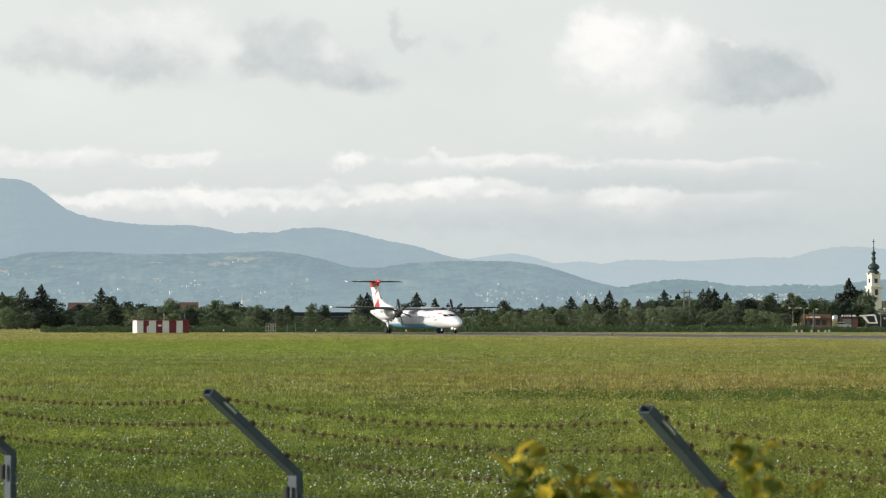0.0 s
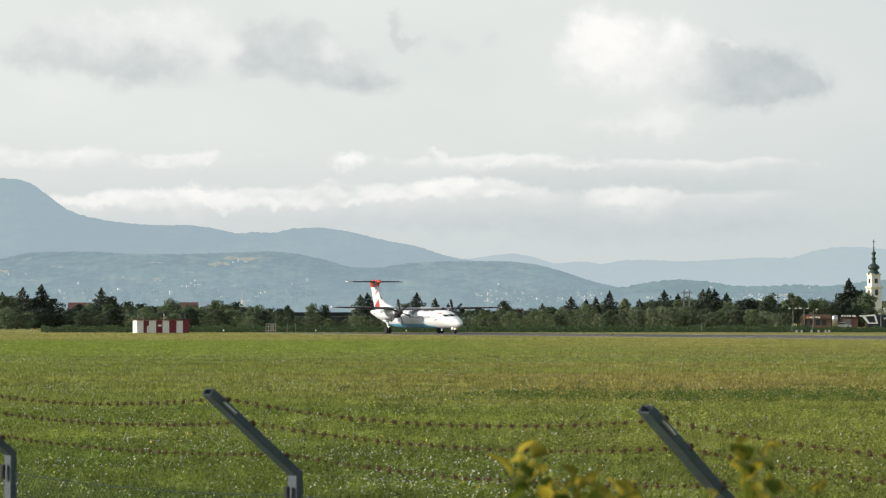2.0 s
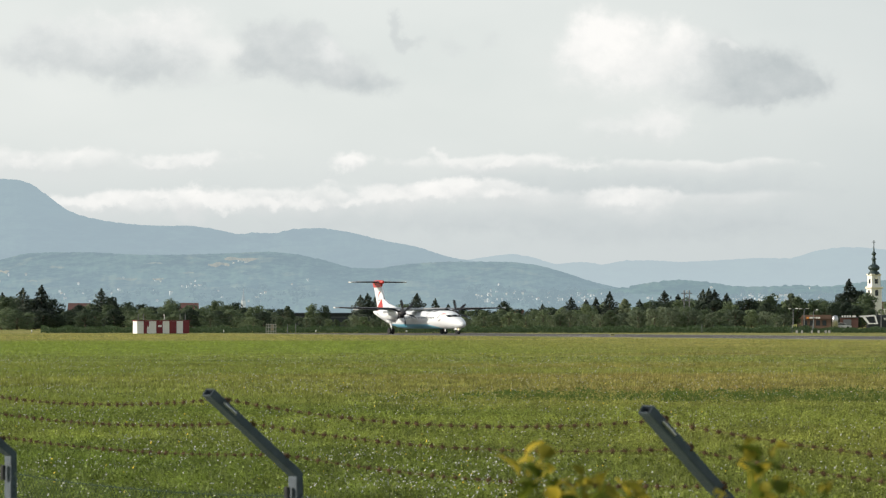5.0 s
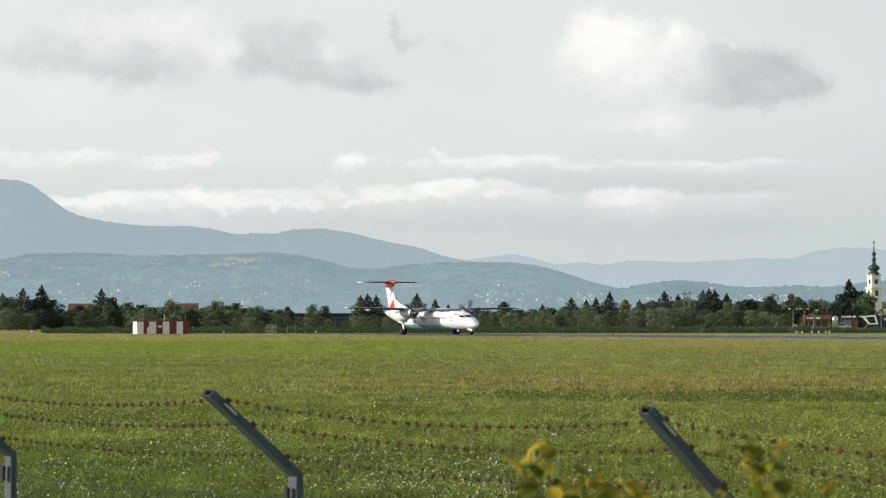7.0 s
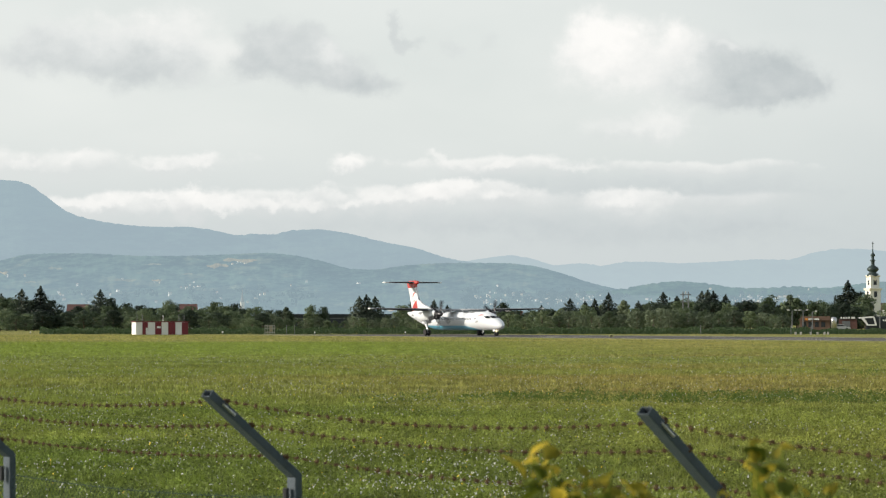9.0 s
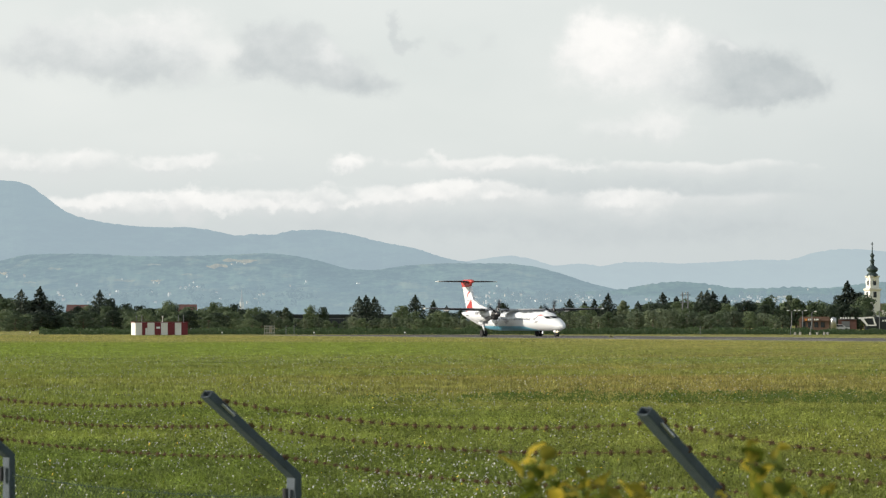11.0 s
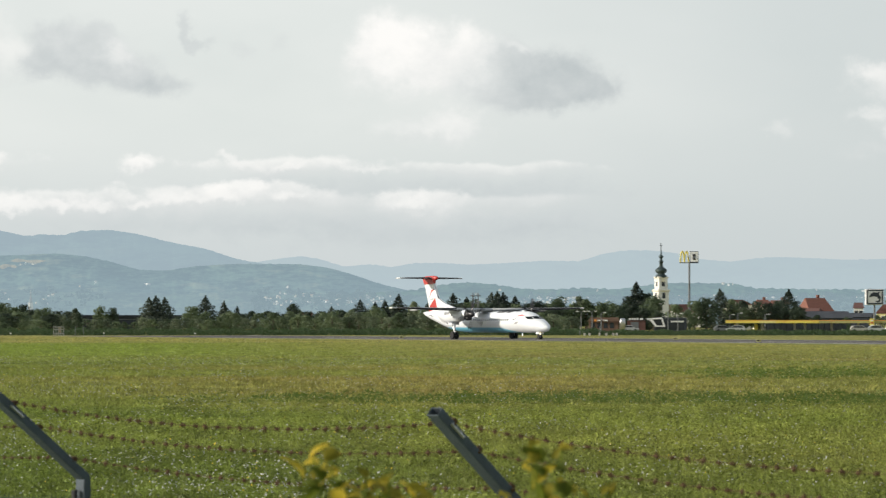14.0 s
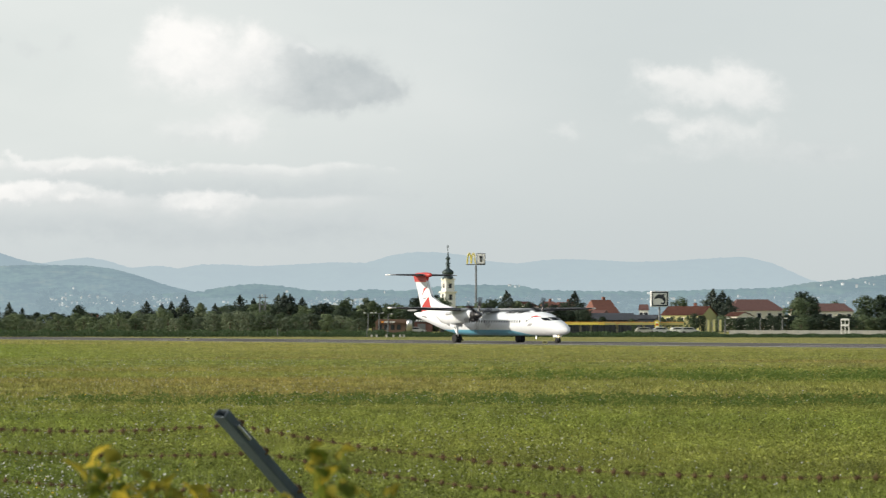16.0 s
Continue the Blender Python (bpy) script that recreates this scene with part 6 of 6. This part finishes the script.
    for quad in (((-36, 558.8), (-8, 556.8), (-6, 559.4), (-33, 561.0)), ((-30, 560.9), (-24, 560.6), (-17, 571), (-21, 571)), ((-9, 559.2), (-6, 559.4), (-2, 573), (-5.5, 571)), ((-21, 571), (-5.5, 571), (-2, 573), (-20, 573))):
        prism(bm, [(x * k, max(rise(v, 780), 0.2)) for x, v in quad], -0.3, 0.3)
    part("white_frame", bm, SIGN_WHITE, m, "white sweeping entrance frame")
    # houses of the town
    house("house", "large house with a steep red tiled roof", 1812, 960, 46, 12, 552, 523, WALL_WHITE, ROOF_RED, 24, 0.25, 3, True)
    house("house", "house with a red-brown tiled roof", 1782, 930, 30, 10, 556, 541, ROOF_BROWN, ROOF_BROWN, -20, 0.1)
    house("house", "low hall with grey sheet roofs", 1822, 880, 78, 14, 558, 546, DARK, ROOF_GREY, 10, 0.0)
    house("house", "low hall with a dark grey roof", 1862, 900, 60, 12, 556, 549, DARK, ROOF_GREY, -8, 0.0)
    house("house", "white house with a dark roof", 1872, 1010, 16, 9, 541, 531, WALL_WHITE, ROOF_BROWN, 0, 0.2, 2)
    house("house", "yellow house with a red tiled roof", 1938, 930, 76, 11, 550, 534, WALL_YELLOW, ROOF_RED, -22, 0.0, 3, True)
    house("house", "large cream house with a hipped red-brown roof", 2072, 970, 92, 16, 542, 522, CREAM, ROOF_BROWN, 14, 0.42, 5)
    house("house", "long cream house with a red-brown hipped roof", 2186, 980, 100, 14, 543, 529, CREAM, ROOF_BROWN, 10, 0.22, 6)
    house("house", "cream gabled house among dark trees", 1680, 1000, 22, 9, 535, 526, CREAM, ROOF_RED, 40, 0.0)
    house("house", "house with a red roof among trees", 1735, 1050, 30, 9, 537, 527, CREAM, ROOF_RED, 0, 0.1, 0, True)
    house("house", "house with a red roof among trees", 1715, 1060, 20, 9, 537, 526, CREAM, ROOF_RED, 20, 0.1, 0, True)
    house("house", "cream gabled house beside a conifer", 2022, 900, 26, 9, 552, 544, CREAM, ROOF_RED, -30, 0.0)
    # concrete wall along the road
    wl = thing("roadside_wall", "long low grey concrete wall along the road", "wall", facing(2170, 700))
    k = STEP * 700
    for j in range(16):
        part("panel", boxed((-150 + j * 20) * k, (-130.4 + j * 20) * k, 0, 0.25, 0, rise(576 - 0.0 * j, 700), bevel=0.02), CONCRETE, wl)
    fr = thing("white_portal", "small white open frame tower by the wall", "frame", facing(2220, 690))
    k = STEP * 690
    for x in (-6.5, 0, 6.5):
        part("upright", boxed(x * k - 0.10, x * k + 0.10, -0.1, 0.1, 0, rise(556, 690)), SIGN_WHITE, fr)
    for v in (557, 567):
        part("beam", boxed(-6.5 * k, 6.5 * k, -0.14, 0.14, rise(v, 690) - 0.2, rise(v, 690) + 0.2), SIGN_WHITE, fr)
    for j, p in enumerate((1981, 1991, 2002)):
        t = thing("banner", "pale yellow upright banner on a pole", "banner", facing(p, 720), "banners")
        part("pole", tube(bmesh.new(), [(0, 0, 0), (0, 0, rise(557, 720))], 0.06, 6), GREY_POLE, t)
        part("cloth", boxed(0.07, 0.6, -0.03, 0.03, 0.6, rise(557.5, 720), bevel=0.01), WALL_YELLOW, t)
    for p, d, mat, label, van in ((1875, 735, CONCRETE, "pale grey car parked by the canopy", False), (1905, 735, METAL, "silver car parked by the canopy", False), (1935, 735, SIGN_WHITE, "white car parked by the fuel station", False),
                                  (1952, 735, METAL, "silver car parked by the fuel station", False), (1660, 740, METAL, "silver car at the fuel station", False), (1640, 745, GREY_POLE, "dark grey car at the fuel station", False),
                                  (1476, 770, METAL, "silver car by the restaurant", False)):
        car(p, d, mat, label, random.choice((0, 180, 8)), van)
    for p, v, d, arms in ((1392, 547, 760, 2), (1411, 547, 760, 2), (1543, 548, 760, 1), (1560, 551, 760, 1), (1427, 549, 760, 1), (1650, 553, 770, 1), (1664, 550, 770, 1), (1711, 552, 770, 1), (2074, 556, 720, 1), (2112, 556, 720, 1), (2013, 556, 740, 1)):
        lamp_post(p, v, d, arms)
    power_mast(1208, 514, 770)
    lamp_post(1209, 549, 745, 1)
    for p in (513, 527, 1234, 1390, 1425):
        t = thing("marker_post", "thin grey marker post at the field's edge", "post", facing(p, 545), "marker posts")
        part("stake", tube(bmesh.new(), [(0, 0, 0), (0, 0, 1.5)], 0.05, 6), GREY_POLE, t)
    for p in (1398, 1407, 1424, 1436, 1448, 1454):
        t = thing("concrete_block", "small pale concrete block in the grass", "block", facing(p, 538), "white blocks")
        part("stone", boxed(-0.17, 0.17, -0.15, 0.15, 0, 0.45, bevel=0.05), CONCRETE, t)


def build_far_houses():
    """White and cream houses scattered over the hazy slopes."""
    rng = random.Random(12)
    spots = [(390, 517), (340, 500), (352, 505), (468, 521), (475, 519), (845, 525), (862, 534), (912, 532), (935, 528), (950, 531), (958, 535), (972, 526), (1030, 527), (1062, 530), (1140, 529), (1148, 529)]
    while len(spots) < 250:
        p = rng.choice((rng.uniform(830, 1080), rng.uniform(1270, 1480), rng.uniform(1560, 2290), rng.uniform(860, 1060), rng.uniform(1560, 2290), rng.uniform(1270, 1480), rng.uniform(100, 520)))
        if p > 600 or rng.random() < 0.5:
            spots.append((p, rng.triangular(514, 538, 530) if 600 < p < 1500 else rng.triangular(506, 538, 526)))
    spots = [(p, v, "backdrop_valley_slope") for p, v in spots]
    spots += [(p, v, "backdrop_middle_hills") for p, v in ((428, 464), (434, 463), (440, 465), (420, 467), (228, 494), (284, 499), (292, 498), (345, 503), (352, 499), (362, 507), (330, 509), (60, 488), (30, 487), (150, 505), (520, 505), (548, 497), (640, 500), (880, 505), (15, 500))]
    spots += [(p, v, "backdrop_low_hills") for p, v in ((1640, 500), (1648, 501), (1655, 500), (1800, 511), (1880, 512), (1890, 510), (2180, 499), (2196, 503), (2215, 497), (2240, 500), (2255, 494), (2262, 496), (2270, 498), (2100, 509), (1420, 511), (1250, 510))]
    for p, v, where in spots:
        height, crest, depth = SLOPES[where]
        f, z = 0.05, 0.0
        while f < 0.99:                       # the place on the slope that this sight line meets
            d = crest - depth * (1 - f)
            z = height(p, f)
            if z >= rise(v, d):
                break
            f += 0.01
        k = STEP * d
        w, h = rng.triangular(1.2, 6.5, 2.2) * k, rng.uniform(0.8, 1.6) * k
        t = thing("distant_house", "small pale house far off on the valley slope", "house", facing(p, d - 9, rng.uniform(-40, 40), z - 2.0), "distant houses")
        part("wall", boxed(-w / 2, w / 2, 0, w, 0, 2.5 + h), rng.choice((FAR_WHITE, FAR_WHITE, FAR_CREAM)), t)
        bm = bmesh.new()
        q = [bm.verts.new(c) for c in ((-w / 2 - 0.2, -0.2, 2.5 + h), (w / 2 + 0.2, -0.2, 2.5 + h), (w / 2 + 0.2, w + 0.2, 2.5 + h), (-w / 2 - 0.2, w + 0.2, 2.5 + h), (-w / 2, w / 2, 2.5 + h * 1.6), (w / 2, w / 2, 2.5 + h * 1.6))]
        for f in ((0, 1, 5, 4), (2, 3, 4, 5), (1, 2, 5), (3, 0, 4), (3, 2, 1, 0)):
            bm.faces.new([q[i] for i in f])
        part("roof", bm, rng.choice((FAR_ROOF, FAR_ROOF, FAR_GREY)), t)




def build_far_woods():
    """Tree clumps between the houses of the hazy valley town."""
    rng = np.random.default_rng(64)
    height, crest, depth = SLOPES["backdrop_valley_slope"]
    cs, rs = [], []
    for p0, p1, n in ((820, 1100, 170), (1230, 1500, 150), (1540, 2330, 360), (60, 560, 80)):
        for p in rng.uniform(p0, p1, n):
            f = rng.uniform(0.1, 0.97)
            q = spot(p, crest - depth * (1 - f))
            w, h = rng.uniform(2.0, 7.0), rng.uniform(1.6, 4.2)
            cs.append((q.x, q.y, height(p, f) + h * 0.6))
            rs.append((w, w, h))
    v, f = leaf_cloud(rng, cs, rs, 20, 1.5)
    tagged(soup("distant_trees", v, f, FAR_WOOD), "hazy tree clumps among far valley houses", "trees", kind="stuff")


def meets(p, v, where):
    """The place on a slope that a sight line meets, from 0 at its foot to 1 at its crest."""
    height, crest, depth = SLOPES[where]
    f = 0.05
    while f < 0.98 and height(p, f) < rise(v, crest - depth * (1 - f)):
        f += 0.005
    return f


def build_far_fields():
    """Ripe fields and hay meadows that lie on the hazy slopes."""
    for p0, p1, v0, v1, mat in ((374, 412, 469, 477, FAR_FIELD), (402, 462, 460, 467, FAR_FIELD), (14, 36, 483, 488, FAR_FIELD), (214, 252, 496, 501, FAR_MEADOW), (278, 298, 497, 500, FAR_FIELD),
                                (268, 296, 469, 472, FAR_MEADOW), (330, 350, 486, 489, FAR_MEADOW), (100, 126, 476, 480, FAR_MEADOW), (60, 80, 500, 504, FAR_MEADOW)):
        where = "backdrop_middle_hills"
        height, crest, depth = SLOPES[where]
        n, m, co = 24, 5, []
        for i in range(n + 1):
            a = i / n
            p = p0 + (p1 - p0) * a
            f0, f1 = meets(p, v1, where), meets(p, v0, where)
            c = (f0 + f1) / 2 + 0.15 * (f1 - f0) * math.sin(a * 7 + p0)
            half = (f1 - f0) / 2 * (0.25 + 0.75 * math.sin(math.pi * a) ** 0.5) * (0.8 + 0.3 * math.sin(a * 11 + p0))
            for j in range(m + 1):
                f = c + half * (2 * j / m - 1)
                q = spot(p, crest - depth * (1 - f) - 2.0)
                co.append((q.x, q.y, height(p, f) + 2.5))
        faces = [(i * (m + 1) + j, (i + 1) * (m + 1) + j, (i + 1) * (m + 1) + j + 1, i * (m + 1) + j + 1) for i in range(n) for j in range(m)]
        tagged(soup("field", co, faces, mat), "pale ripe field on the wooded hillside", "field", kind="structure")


# ---- shrub before the camera ----
def leaf_mesh(seed):
    """A lobed, folded leaf about one metre long, to be scaled."""
    rng = random.Random(seed)
    bm = bmesh.new()
    n = 7
    rows = []
    for i in range(n + 1):
        f = i / n
        w = 0.36 * math.sin(math.pi * min(1, f * 0.93 + 0.06)) ** 0.8 * (1 + 0.14 * (-1) ** i)
        curl = 0.35 * f * f
        rows.append([bm.verts.new((s * w, f, 0.30 * abs(s) * w - curl + rng.uniform(-0.03, 0.03))) for s in (-1, -0.45, 0, 0.45, 1)])
    for a, b in zip(rows, rows[1:]):
        for q in range(4):
            bm.faces.new((a[q], a[q + 1], b[q + 1], b[q]))
    bmesh.ops.solidify(bm, geom=list(bm.faces), thickness=0.012)
    me = bpy.data.meshes.new("leaf")
    bm.to_mesh(me)
    bm.free()
    for p in me.polygons:
        p.use_smooth = True
    return me


def build_shrub(label, stems, seed):
    """Stems that rise from the ground below the view and end in clusters of leaves."""
    rng = random.Random(seed)
    d = 8.0
    base = spot(stems[0][0], d)
    shrub = thing("shrub", label, "shrub", pose(base.x, base.y, 0))
    sunlit, low = [leaf_mesh(s) for s in (1, 2, 3)], [leaf_mesh(s) for s in (4, 5)]
    for m in sunlit:
        m.materials.append(SHRUB)
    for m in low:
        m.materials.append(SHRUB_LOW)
    for p, v, leaves, spread in stems:
        dd = d + rng.uniform(-0.3, 0.3)
        top = spot(p, dd) - base
        top.z = rise(v, dd)
        foot = Vector((top.x * 0.5 + rng.uniform(-0.05, 0.05), top.y * 0.5, 0))
        part("stem", tube(bmesh.new(), [foot, foot.lerp(top, 0.6) + Vector((0.02, 0, 0)), top], [0.012, 0.007, 0.003], 6), SHRUB_LOW, shrub)
        for i in range(leaves):
            f = i / max(leaves - 1, 1)
            at = top - Vector((rng.uniform(-1, 1) * spread * 0.4, rng.uniform(-0.05, 0.05), f * spread * 1.6))
            a = rng.uniform(0, 360)
            size = rng.uniform(0.04, 0.065) * (1.0 if f < 0.5 else 1.2)
            ob = new("leaf", rng.choice(sunlit if f < 0.55 else low))
            ob.parent = shrub
            ob.matrix_basis = Matrix.Translation(at) @ pose(0, 0, 0, 0, 0, a) @ pose(0, 0, 0, rng.uniform(-25, 75), rng.uniform(-40, 40), 0) @ Matrix.Scale(size, 4)
    return shrub


build_hut()
build_frame_box()
build_markers()
build_church()
build_signs()
build_station()
build_town()
build_far_houses()
build_far_fields()
build_far_woods()
shrubs = [build_shrub("yellow-green leafy shrub swaying before the fence", ((920, 804, 9, 0.06), (950, 798, 9, 0.06), (1010, 838, 8, 0.06), (1050, 842, 9, 0.07), (1090, 850, 7, 0.06), (975, 850, 9, 0.07), (1120, 866, 6, 0.05)), 5),
          build_shrub("yellow-green leafy shrub swaying beside the fence post", ((1302, 772, 4, 0.05), (1350, 786, 4, 0.05), (1298, 822, 5, 0.06), (1340, 838, 5, 0.06), (1432, 846, 4, 0.05), (1400, 868, 4, 0.05), (1240, 868, 5, 0.06), (1318, 866, 7, 0.08)), 8)]


# ---- what moves ----
def motions():
    rows = []
    for t, s in ROLL:
        at = RUN_AT + RUN_WAY * s
        rows.append((t, Matrix.Translation(at) @ pose(0, 0, 0, 0, 0, RUN_TURN)))
    walk(aircraft, rows)
    for prop, way in zip(props, (-1, 1)):
        hub = pose(HUB_X, way * HUB_Y, HUB_Z)
        walk(prop, [(i / FPS, hub @ Matrix.Rotation(radians(12 + 22 * i + 34 * max(0, i - 200)), 4, "X")) for i in range(16 * FPS + 1)])
    for shrub, lag in zip(shrubs, (0.0, 0.15)):
        home = shrub.matrix_basis.copy()
        rows = []
        for t, lean in SWAY:
            rows.append((t, home @ pose(lean * 0.035, 0, 0, 0, lean * 0.25, 0)))
        walk(shrub, rows)


ROLL = ((0, 0), (0.5, 0.01), (1, 0.01), (1.5, 0.02), (2, 0.02), (2.5, 0.03), (3, 0.03), (3.5, 0.14), (4, 0.29), (5.25, 1.45), (6.5, 3.77), (7, 5.49), (7.5, 7.06), (8, 9.06), (8.5, 11.4), (9, 14.22), (10.25, 25.3), (11.5, 39.84), (12, 47.49), (12.5, 55.39), (13, 64.91), (13.5, 74.58), (14, 85.5), (14.5, 96.68), (15, 109.45), (15.5, 121.96), (16, 136.23))      # seconds and metres along the runway
SWAY = ((0.0, 0.0), (1.5, 0.0), (3.5, 0.25), (5.0, 0.45), (7.0, 0.55), (9.0, 0.8), (10.5, 0.75), (12.5, 0.35), (14.5, 0.2), (16.0, 0.0))
motions()
